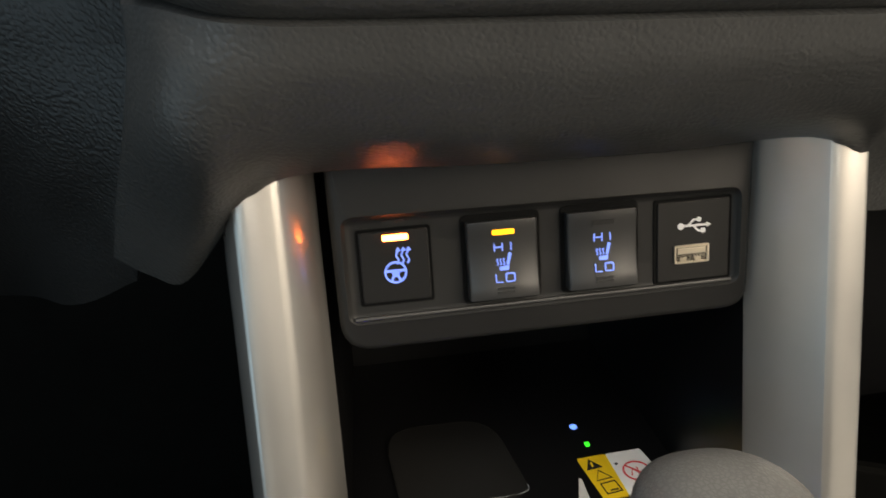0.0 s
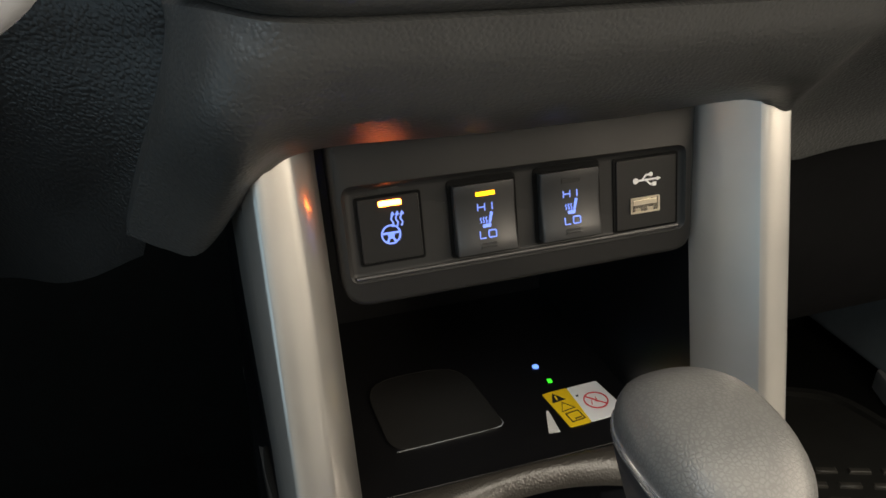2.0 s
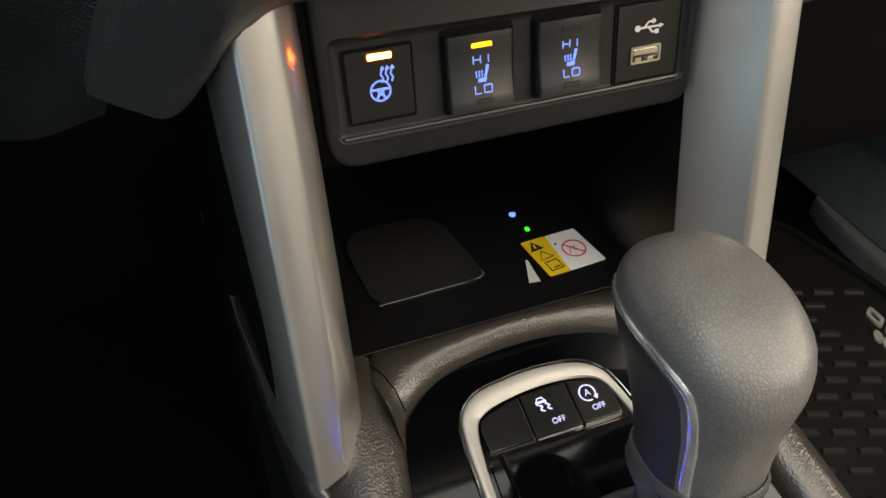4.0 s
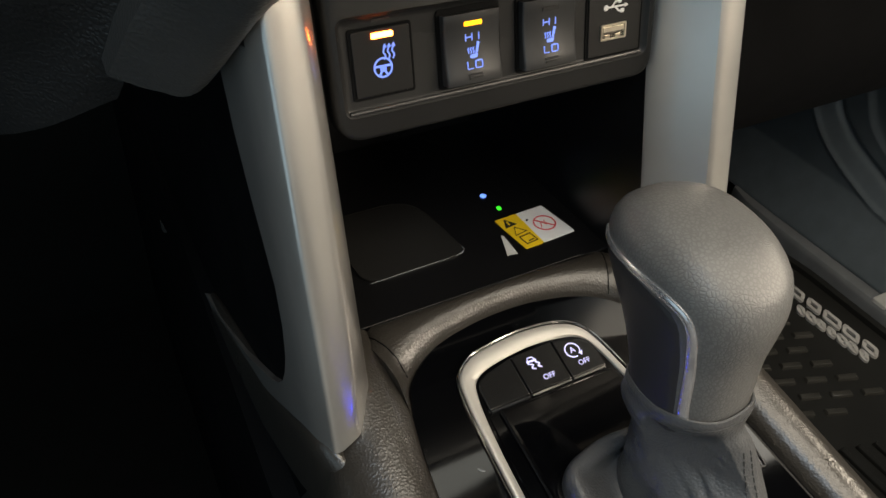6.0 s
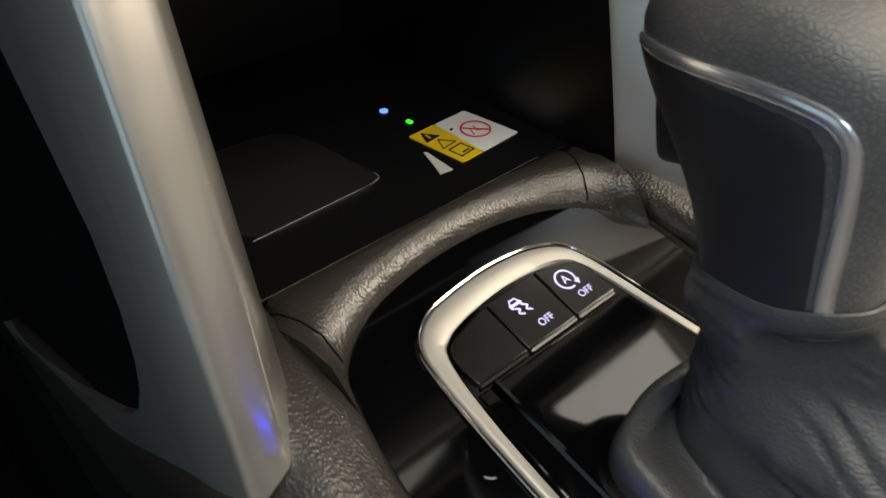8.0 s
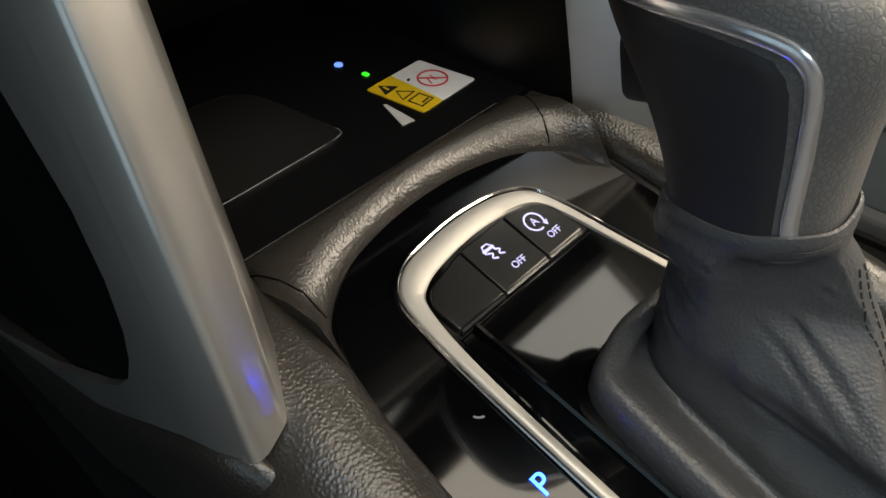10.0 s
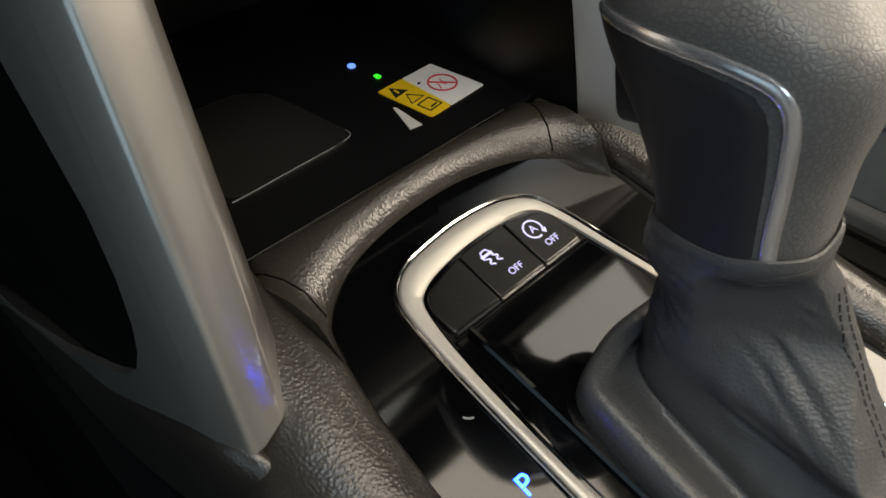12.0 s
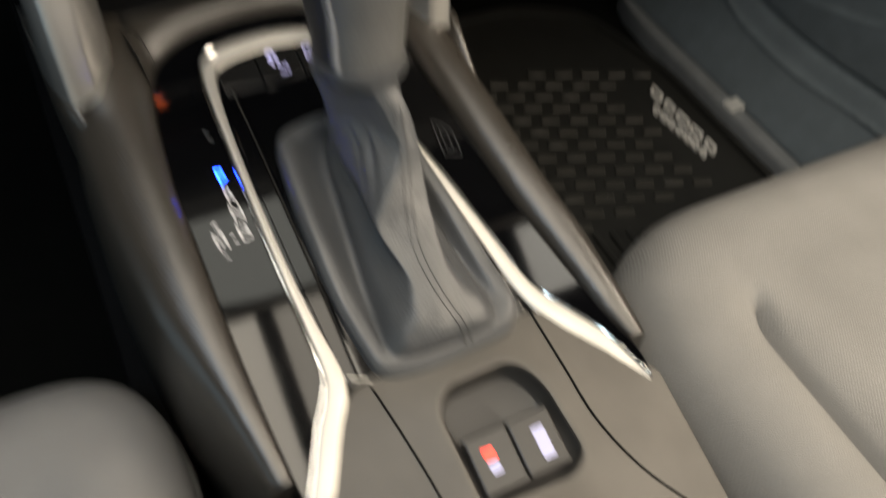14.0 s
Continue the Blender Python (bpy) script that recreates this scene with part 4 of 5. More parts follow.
# ---- console: leather surround ----
surround = thing("console_surround", "padded dark leather surround of the gear console", "console", kind="structure")
edge = [(-0.085, 0.172), (-0.080, 0.210), (-0.0722, 0.248), (-0.0660, 0.264), (-0.0490, 0.2755), (-0.025, 0.2815), (0.0, 0.2832), (0.022, 0.2815), (0.045, 0.2755), (0.062, 0.264), (0.070, 0.248), (0.0765, 0.210), (0.084, 0.172)]
front = spline(edge[2:-2], 5)
rings = []
for i, (x, y) in enumerate(front):
    t = i / (len(front) - 1)
    xb = x * 1.10
    e = abs(2 * t - 1)
    yb = 0.2982 if e < 0.72 else 0.2982 - 0.010 * ((e - 0.72) / 0.28)
    z0 = zc(y)
    rings.append([(x, y, z0 - 0.012), (x, y, z0 + 0.0005), (x * 0.9 + xb * 0.1, y * 0.92 + yb * 0.08, z0 + 0.0045), (x * 0.7 + xb * 0.3, y * 0.72 + yb * 0.28, 0.4238 - 0.002 * e), (x * 0.45 + xb * 0.55, y * 0.45 + yb * 0.55, 0.4262 - 0.002 * e),
                  (x * 0.2 + xb * 0.8, y * 0.2 + yb * 0.8, 0.4245 - 0.001 * e), (xb, yb, 0.4205), (xb, yb, 0.40)])
roll_rings = rings
part("front_bolster", loft(rings), PADDED, surround, "grained leather roll in front of the tray", angle=60)


def rail(side):
    rings = []
    for y in np.linspace(0.296, 0.030, 28):
        xi = np.interp(y, [0.03, 0.05, 0.13, 0.172, 0.21, 0.248, 0.264, 0.296], [0.118, 0.110, 0.092, 0.086, 0.081, 0.0765, 0.0745, 0.0745])
        w = np.interp(y, [0.03, 0.05, 0.10, 0.18, 0.24, 0.296], [0.012, 0.022, 0.031, 0.035, 0.0365, 0.034])
        h = np.interp(y, [0.03, 0.06, 0.14, 0.22, 0.25, 0.27, 0.284, 0.296], [0.002, 0.006, 0.010, 0.011, 0.011, 0.010, 0.007, 0.001])
        if side < 0:
            xi = np.interp(y, [0.03, 0.085, 0.135, 0.19, 0.23, 0.25, 0.264, 0.296], [0.0748, 0.0780, 0.0790, 0.0792, 0.0759, 0.0720, 0.0735, 0.0745])
            w = np.interp(y, [0.03, 0.06, 0.10, 0.155, 0.20, 0.24, 0.296], [0.011, 0.018, 0.025, 0.031, 0.035, 0.040, 0.034])
            h = np.interp(y, [0.03, 0.06, 0.14, 0.22, 0.25, 0.27, 0.284, 0.296], [0.002, 0.006, 0.010, 0.0112, 0.0122, 0.0125, 0.0112, 0.006])
        z = zc(y)
        # the driver's rail keeps its height to the shoulder
        up = smooth01((y - 0.06) / 0.07) if side < 0 else 0.0
        w += 0.003 * up
        rings.append([(side * xi, y, z - 0.015), (side * xi, y, z + h * 0.15), (side * (xi + w * 0.06), y, z + h * 0.60), (side * (xi + w * 0.22), y, z + h * 0.95), (side * (xi + w * 0.45), y, z + h), (side * (xi + w * 0.68), y, z + h * 0.75), (side * (xi + w * 0.88), y, z - 0.003 + 0.006 * up), (side * (xi + w), y, z - 0.012 + 0.009 * up),
                      (side * (xi + w + 0.006), y, z - 0.05), (side * (xi + w + 0.010), y, z - 0.12), (side * (xi + w + 0.004), y, z - 0.13)])
    part("side_rail", loft(rings), PADDED, surround, "grained leather side roll", angle=60)
    low = []
    for y in np.linspace(0.60, 0.21 if side < 0 else 0.19, 36):
        if side < 0:
            z = np.interp(y, [0.21, 0.225, 0.232, 0.2403, 0.255, 0.2675, 0.28, 0.30, 0.32, 0.35, 0.38, 0.42, 0.45, 0.52, 0.60], [0.384, 0.394, 0.404, 0.4140, 0.4135, 0.4080, 0.4020, 0.3925, 0.3840, 0.3740, 0.3640, 0.3510, 0.3380, 0.3150, 0.2900])
            xo = np.interp(y, [0.21, 0.225, 0.232, 0.2403, 0.255, 0.28, 0.32, 0.38, 0.50, 0.60], [0.098, 0.104, 0.1095, 0.1140, 0.1175, 0.1200, 0.1220, 0.1255, 0.1315, 0.1365])
        else:
            z = np.interp(y, [0.19, 0.2403, 0.248, 0.255, 0.263, 0.28, 0.30, 0.32, 0.36, 0.40, 0.45, 0.52, 0.60], [0.368, 0.4085, 0.4125, 0.4120, 0.4088, 0.3985, 0.3860, 0.3740, 0.3535, 0.3375, 0.3225, 0.3035, 0.2835])
            xo = np.interp(y, [0.19, 0.2403, 0.255, 0.28, 0.32, 0.38, 0.50, 0.60], [0.118, 0.1145, 0.1165, 0.1190, 0.1205, 0.1240, 0.1300, 0.1350])
        low.append([(side * (xo - 0.009), y, z - 0.007), (side * (xo - 0.004), y, z - 0.0025), (side * (xo - 0.0025), y, z - 0.0004), (side * (xo - 0.0008), y, z), (side * (xo + 0.001), y, z - 0.001), (side * (xo + 0.003), y, z - 0.005), (side * (xo + 0.004), y, z - 0.012), (side * (xo + 0.004), y, z - 0.03), (side * (xo + 0.003), y, z - 0.06), (side * (xo - 0.009), y, z - 0.06)])
    part("lower_strip", loft(low), PADDED, surround, "grained leather edge under the silver trim", angle=60)
    skirt = loft([[(side * x, y, z) for x, z in ((0.118, zc(y) - 0.11), (0.135, zc(y) - 0.12), (0.150, 0.10), (0.155, -0.012), (0.118, -0.012))] for y in (0.86, 0.50, 0.296, 0.10, -0.50)])
    part("console_side", skirt, DARK, surround, "black lower console side")


rail(-1)
rail(1)
roll = BVHTree.FromPolygons([p for r in roll_rings for p in r], [(k * 8 + m, k * 8 + m + 1, (k + 1) * 8 + m + 1, (k + 1) * 8 + m) for k in range(len(roll_rings) - 1) for m in range(7)])
for ends in (((-0.0660, 0.2630), (-0.0760, 0.2900)), ((0.0560, 0.2680), (0.0690, 0.2960))):
    line = []
    for t in np.linspace(0, 1, 14):
        x, y = ends[0][0] + (ends[1][0] - ends[0][0]) * t, ends[0][1] + (ends[1][1] - ends[0][1]) * t
        p = roll.ray_cast(Vector((x, y, 0.60)), Vector((0, 0, -1)))[0]
        if p is not None:
            line.append(tuple(p))
    part("seam", tube(line, 0.0004, 6), WELL, surround, "dark joint in the leather")

# ---- console: gloss plate, chrome, buttons ----
plate = thing("gear_console_plate", "piano black console plate with shift letters round the gear lever", "console plate")
right_edge = [(0.118, 0.028), (0.110, 0.050), (0.092, 0.130), (0.086, 0.172), (0.0805, 0.210), (0.0765, 0.246), (0.066, 0.264), (0.047, 0.277), (0.022, 0.2835)]
left_edge = [(-0.022, 0.2835), (-0.047, 0.277), (-0.064, 0.265), (-0.0718, 0.250), (-0.0757, 0.230), (-0.0790, 0.190), (-0.0788, 0.135), (-0.0778, 0.085), (-0.0745, 0.030)]
outl = spline([(0.120, 0.012)] + right_edge + [(0.0, 0.2850)] + left_edge + [(-0.0725, 0.014)], 3) + [(-0.052, 0.040), (-0.036, 0.062), (0.076, 0.062), (0.094, 0.040)]
outl = [(x, cv(y)) for x, y in outl]
face = part("plate", slab(outl, -0.014, 0.0, 0.0008, CON), GLOSS, plate)


CHROME_LINE = [(-0.084, -0.002, 0.004), (-0.0693, 0.020, 0.0112), (-0.0555, 0.0465, 0.0118), (-0.0470, 0.0600, 0.0110), (-0.0434, 0.0720, 0.0092), (-0.0438, 0.095, 0.0066), (-0.0450, 0.124, 0.0055), (-0.0456, 0.156, 0.0050), (-0.0458, 0.195, 0.0050), (-0.0457, 0.223, 0.0055),
               (-0.0448, 0.2440, 0.0068), (-0.0420, 0.2568, 0.0088), (-0.0325, 0.2645, 0.0098), (-0.0170, 0.2674, 0.0094), (0.0, 0.2684, 0.0090), (0.0180, 0.2664, 0.0084), (0.0300, 0.2608, 0.0066), (0.0360, 0.2500, 0.0044), (0.0422, 0.2250, 0.0036), (0.0512, 0.190, 0.0042),
               (0.0600, 0.1560, 0.0052), (0.0690, 0.1170, 0.0076), (0.0785, 0.0770, 0.0100), (0.0910, 0.0570, 0.0120), (0.1040, 0.0380, 0.0105), (0.1165, 0.0080, 0.002)]
CHROME_LINE = spline(CHROME_LINE, 5)


def chrome_outline(off):
    """The ring's outline, open to the rear, from the left flare round the front to the right flare."""
    out = []
    for i, p in enumerate(CHROME_LINE):
        a, b = CHROME_LINE[max(i - 1, 0)], CHROME_LINE[min(i + 1, len(CHROME_LINE) - 1)]
        d = Vector((b[0] - a[0], b[1] - a[1])).normalized()
        out.append((p[0] + d.y * off, p[1] - d.x * off))
    return out


rings = []
for (x, y, w), (xn, yn) in zip(CHROME_LINE, chrome_outline(1.0)):
    n = Vector((xn - x, yn - y))
    prof = ((0.0, -0.004), (0.0, 0.0006), (0.0005, 0.0015), (0.0011, 0.0018), (w * 0.5, 0.0016), (w * 0.86, 0.0010), (w * 0.97, 0.0000), (w, -0.004))
    rings.append([(x + n.x * o, cv(y + n.y * o), z) for o, z in prof])
bm = loft(rings)
bm.transform(CON)
part("chrome_ring", bm, CHROME, plate, "satin chrome frame round the gear lever", angle=35)
part("chrome_lip", tube([tuple(CON @ Vector((x, cv(y), 0.0012))) for x, y in chrome_outline(-0.0010)], 0.0007, 6), BRIGHT, plate, "thin bright outer lip")

part("end_trim", stroke([(-0.0330, cv(0.0640)), (-0.0240, cv(0.0600))], 0.0008, -0.002, 0.0014, False, CON), CHROME, plate, "short silver end trim")
# sunk black field inside the ring
fld = [(-0.0350, 0.060), (-0.0365, 0.085), (-0.0385, 0.127), (-0.0400, 0.180), (-0.0385, 0.2338), (0.0350, 0.2338), (0.0440, 0.205), (0.0545, 0.150), (0.0605, 0.105), (0.0675, 0.074), (0.0690, 0.060)]
part("inner_field", slab([(x, cv(y)) for x, y in fld][::-1], -0.006, 0.0004, 0.0008, CON), GLOSS, plate, "glossy black field round the boot")
part("field_edge", tube([tuple(CON @ Vector((x, cv(y), 0.0016))) for x, y in spline([(-0.0278, 0.062), (-0.0282, 0.12), (-0.0300, 0.20), (-0.0312, 0.234)], 5)], 0.0014, 6), GLOSS, plate)

for (xa, xb, ya, yb, nm) in ((-0.0365, -0.0138, 0.2520, 0.2572, "blank"), (-0.0132, 0.0108, 0.2572, 0.2580, "skid"), (0.0114, 0.0318, 0.2580, 0.2525, "stop")):
    lab_ = {"blank": "blank piano black push button in the chrome frame", "skid": "black push button with a lit skidding car symbol and OFF", "stop": "black push button with a lit circled A symbol and OFF"}[nm]
    btn = thing("console_button", lab_, "push button", "buttons ahead of the gear lever")
    rr = [0.001, 0.001, 0.007 if nm == "stop" else 0.001, 0.007 if nm == "blank" else 0.001]
    o = round_poly([(xa, cv(0.2358)), (xb, cv(0.2358)), (xb, cv(yb)), (xa, cv(ya))], rr, 4)
    key = part("key", slab(o, -0.003, 0.0022, 0.0007, CON), BUTTON, btn)
    part("front_edge", stroke([(xa + 0.0006, cv(0.2352)), (xb - 0.0006, cv(0.2352))], 0.0010, -0.001, 0.0016, False, CON), BRIGHT if nm != "blank" else KNOBSIDE, key, "thin bright edge")
    if nm == "skid":
        cx, cy = -0.0028, cv(0.2508)
        car = [slab(round_poly([(cx - 0.0044, cy + 0.0000), (cx + 0.0012, cy + 0.0000), (cx + 0.0012, cy + 0.0011), (cx - 0.0044, cy + 0.0011)], 0.0003, 2), 0.002, 0.0024, 0, CON),
               stroke([(cx - 0.0037, cy + 0.0009), (cx - 0.0029, cy + 0.0026), (cx - 0.0003, cy + 0.0026), (cx + 0.0005, cy + 0.0009)], 0.0006, 0.002, 0.0024, False, CON),
               slab(rect(cx - 0.0042, cy - 0.0008, cx - 0.0033, cy + 0.0002, 0.0001, 1), 0.002, 0.0024, 0, CON),
               slab(rect(cx + 0.0001, cy - 0.0008, cx + 0.0010, cy + 0.0002, 0.0001, 1), 0.002, 0.0024, 0, CON),
               stroke(spline([(cx - 0.0032, cy - 0.0008), (cx - 0.0016, cy - 0.0018), (cx - 0.0030, cy - 0.0030), (cx - 0.0012, cy - 0.0042)], 4), 0.0007, 0.002, 0.0024, False, CON),
               stroke(spline([(cx + 0.0004, cy - 0.0008), (cx + 0.0020, cy - 0.0018), (cx + 0.0006, cy - 0.0030), (cx + 0.0024, cy - 0.0042)], 4), 0.0007, 0.002, 0.0024, False, CON)]
        part("skid_symbol", join(*car), G_WHITE, key, "lit skidding car symbol")
        part("letters_off", words("OFF", 0.0004, cv(0.2410), 0.0040, CON, 0.0023), G_WHITE, key, "lit letters OFF")
    if nm == "stop":
        cx, cy = 0.0192, cv(0.2490)
        part("circle_arrow", join(stroke(arc(cx, cy, 0.0040, -40, 285, 24), 0.0007, 0.002, 0.0024, False, CON), slab([(cx + 0.0022, cy - 0.0024), (cx + 0.0050, cy - 0.0018), (cx + 0.0036, cy - 0.0042)], 0.002, 0.0024, 0, CON)), G_WHITE, key, "lit circular arrow")
        part("letter_a", words("A", cx, cy, 0.0048, CON, 0.0023), G_WHITE, key, "lit letter A")
        part("letters_off", words("OFF", 0.0218, cv(0.2414), 0.0040, CON, 0.0023), G_WHITE, key, "lit letters OFF")

for ch, x, y, s in (("P", -0.0552, 0.1865, 0.0098), ("R", -0.0545, 0.1755, 0.0092), ("N", -0.0540, 0.1645, 0.0092), ("D", -0.0542, 0.1530, 0.0095), ("M", -0.0668, 0.1515, 0.0090), ("+", -0.0666, 0.1595, 0.0075), ("-", -0.0600, 0.1518, 0.0090), ("-", -0.0668, 0.1446, 0.0090)):
    lp = part("shift_letter", words(ch, x, cv(y), s, CON, 0.0003), G_P if ch == "P" else G_LETTER, face, "lit blue letter P" if ch == "P" else "pale lit shift mark")
part("shift_lock_slot", stroke(arc(-0.0515, cv(0.2150), 0.0035, 200, 260, 8), 0.0007, 0.0, 0.0003, False, CON), SILL, face, "small pale printed arc")

port = thing("usb_c_socket", "small slim charging socket in the piano black plate", "usb socket")
po = round_poly([(0.0672, cv(0.1640)), (0.0775, cv(0.1612)), (0.0785, cv(0.1750)), (0.0755, cv(0.1800)), (0.0690, cv(0.1850))], 0.0015, 3)
part("socket_frame", stroke(po, 0.0007, -0.001, 0.0008, True, CON), KNOBSIDE, port, "thin grey outline")
part("slot", stroke(round_poly([(0.0706, cv(0.1664)), (0.0744, cv(0.1654)), (0.0748, cv(0.1772)), (0.0712, cv(0.1798))], 0.0012, 3), 0.0006, -0.001, 0.0007, True, CON), KNOBSIDE, port)

# ---- gear lever ----
lever = thing("gear_lever", "dark grey leather gear lever with silver trim and stitched boot", "gear lever")
KZ, KH = 0.4545, 0.0812
KT = [0, 0.20, 0.40, 0.56, 0.70, 0.80, 0.87, 0.945, 0.985, 1.0]
KX = [0.0204, 0.0208, 0.0221, 0.0240, 0.0256, 0.0259, 0.0252, 0.0212, 0.0140, 0.0040]
KY = [0.0222, 0.0250, 0.0293, 0.0345, 0.0380, 0.0372, 0.0335, 0.0244, 0.0152, 0.0042]
KE = 2.5
KT, KX, KY = [list(c) for c in zip(*spline(list(zip(KT, KX, KY)), 8))]
KM = list(zip(*spline([(0, 0.1754), (0.15, 0.1780), (0.3, 0.1817), (0.5, 0.1878), (0.7, 0.1926), (0.85, 0.1934), (1.0, 0.1932)], 6)))


def knob_shape(z):
    t = (z - KZ) / KH
    return 0.0184 + 0.0020 * t, np.interp(t, *KM), np.interp(t, KT, KX), np.interp(t, KT, KY)


krings = []
for t in np.concatenate([np.linspace(0, 0.85, 18), np.linspace(0.875, 1.0, 12)]):
    z = KZ + KH * t
    cx, cy, wx, wy = knob_shape(z)
    ring = []
    for a in range(48):
        q = 2 * math.pi * a / 48
        cq, sq = math.cos(q), math.sin(q)
        r = (abs(cq) ** KE + abs(sq) ** KE) ** (-1 / KE)
        ring.append((cx + wx * r * cq, cy + wy * r * sq, z + 0.06 * t * wy * r * sq - 0.20 * (1 - smooth01(t / 0.2)) * (cy + wy * r * sq - 0.1765)))
    krings.append(ring)
knob = part("knob", loft(krings), KNOB, lever, "pebbled dark grey leather knob", angle=70)


def knob_side(y, z, out):
    """A point on the knob's left flank, out metres outside it."""
    cx, cy, wx, wy = knob_shape(z)
    s = max(-0.985, min(0.985, (y - cy) / wy))
    c = (1 - abs(s) ** KE) ** (1 / KE)
    n = Vector((-(c ** (KE - 1)) / wx, math.copysign(abs(s) ** (KE - 1), s) / wy)).normalized()
    return (cx - wx * c + n.x * out, y + n.y * out, z)


trim_line = spline([(0.2250, 0.5128), (0.2105, 0.5144), (0.1990, 0.5155), (0.1890, 0.5160), (0.1800, 0.5156), (0.1735, 0.5140), (0.1695, 0.5104), (0.1674, 0.5045), (0.1660, 0.4950), (0.1645, 0.4830), (0.1630, 0.4715), (0.1618, 0.4655)], 5)
rings = []
for i, (y, z) in enumerate(trim_line):
    a, b_ = trim_line[max(i - 1, 0)], trim_line[min(i + 1, len(trim_line) - 1)]
    d = Vector((b_[0] - a[0], b_[1] - a[1])).normalized()
    n = Vector((d.y, -d.x)) * -1
    rings.append([knob_side(y + n.x * o, z + n.y * o, h) for o, h in ((-0.0020, -0.0008), (-0.0018, 0.0005), (-0.0010, 0.0010), (0.0010, 0.0010), (0.0018, 0.0005), (0.0020, -0.0008))])
part("silver_trim", loft(rings), TRIM, knob, "slim satin silver trim line")
grid = []
for k, z in enumerate(np.linspace(0.456, 0.5145, 18)):
    yb = np.interp(z, [0.456, 0.471, 0.483, 0.495, 0.5040, 0.5090, 0.5122, 0.5138, 0.5145], [0.1622, 0.1648, 0.1665, 0.1680, 0.1696, 0.1722, 0.1765, 0.182, 0.192])
    cx, cy, wx, wy = knob_shape(z)
    yt = cy + wy * 0.95
    grid.append([knob_side(y, z, (0.0007 if 0 < i < 13 and k < 17 else -0.0006)) for i, y in enumerate(np.linspace(yb, yt, 14))])
part("side_panel", loft(grid, False), KNOBSIDE, knob, "smooth dark plastic side panel", angle=60)
part("release_button", slab(round_poly([(-0.007, -0.011), (0.007, -0.011), (0.007, 0.011), (-0.007, 0.011)], 0.006, 4), -0.004, 0.006, 0.002, frame_matrix((0.0170, 0.2155, 0.488), (-1, 0, 0), (0, 0.25, 1))), KNOBSIDE, knob, "black lock release button")

# boot: a padded rim round the opening, a sunk valley and a creased neck with a stitched tail
BASE = round_poly([(-0.0205, 0.0570), (0.004, 0.0525), (0.056, 0.0550), (0.066, 0.0680), (0.048, 0.199), (0.003, 0.2025), (-0.0235, 0.1960), (-0.0275, 0.155), (-0.0275, 0.100)], [0.010, 0.012, 0.010, 0.012, 0.010, 0.010, 0.010, 0.03, 0.03], 6)
COUNTS = (44, 44, 30, 44)  # front, left flank, tail, right flank


def evenly(line, n):
    """n points at even steps along an open line, without its end."""
    P = [np.array(p, float) for p in line]
    run = np.concatenate([[0.0], np.cumsum([np.linalg.norm(b - a) for a, b in zip(P, P[1:])])])
    at = np.linspace(0.0, run[-1], n + 1)[:-1]
    return [tuple(float(np.interp(d, run, [p[k] for p in P])) for k in range(2)) for d in at]


dense_base = []
for p, q in zip(BASE, BASE[1:] + BASE[:1]):
    k = max(1, int(math.hypot(q[0] - p[0], q[1] - p[1]) / 0.001))
    dense_base += [(p[0] + (q[0] - p[0]) * m / k, p[1] + (q[1] - p[1]) * m / k) for m in range(k)]
ANCHORS = [(0.0525, 0.166), (-0.0275, 0.160), (-0.0150, 0.0545), (0.0600, 0.0570)]


def rim_ring(inset):
    poly = offset_poly(dense_base, inset)
    marks = [dense_base.index(min(dense_base, key=lambda p: (p[0] - a[0]) ** 2 + (p[1] - a[1]) ** 2)) for a in ANCHORS]
    out = []
    for k, n in enumerate(COUNTS):
        a, b = marks[k], marks[(k + 1) % 4]
        out += evenly([poly[(a + d) % len(poly)] for d in range((b - a) % len(poly) + 1)], n)
    return out


# the tail's two edges, by height: the creased left edge zigzags, the right one runs straight
LEFT_EDGE = list(zip(*spline([(0.0, -0.0125, 0.0600), (0.10, -0.0060, 0.0625), (0.17, 0.0030, 0.0690), (0.24, 0.0080, 0.0850), (0.30, 0.0050, 0.0990), (0.37, 0.0020, 0.1120), (0.45, 0.0080, 0.1200), (0.55, 0.0175, 0.1285), (0.64, 0.0245, 0.1355), (0.72, 0.0225, 0.1420), (0.82, 0.0190, 0.1475), (1.0, 0.0120, 0.1555)], 6)))
RIGHT_EDGE = list(zip(*spline([(0.0, 0.0520, 0.0590), (0.08, 0.0460, 0.0640), (0.15, 0.0370, 0.0760), (0.22, 0.0325, 0.0900), (0.30, 0.0322, 0.1040), (0.44, 0.0335, 0.1210), (0.64, 0.0345, 0.1375), (0.82, 0.0310, 0.1480), (1.0, 0.0250, 0.1555)], 6)))


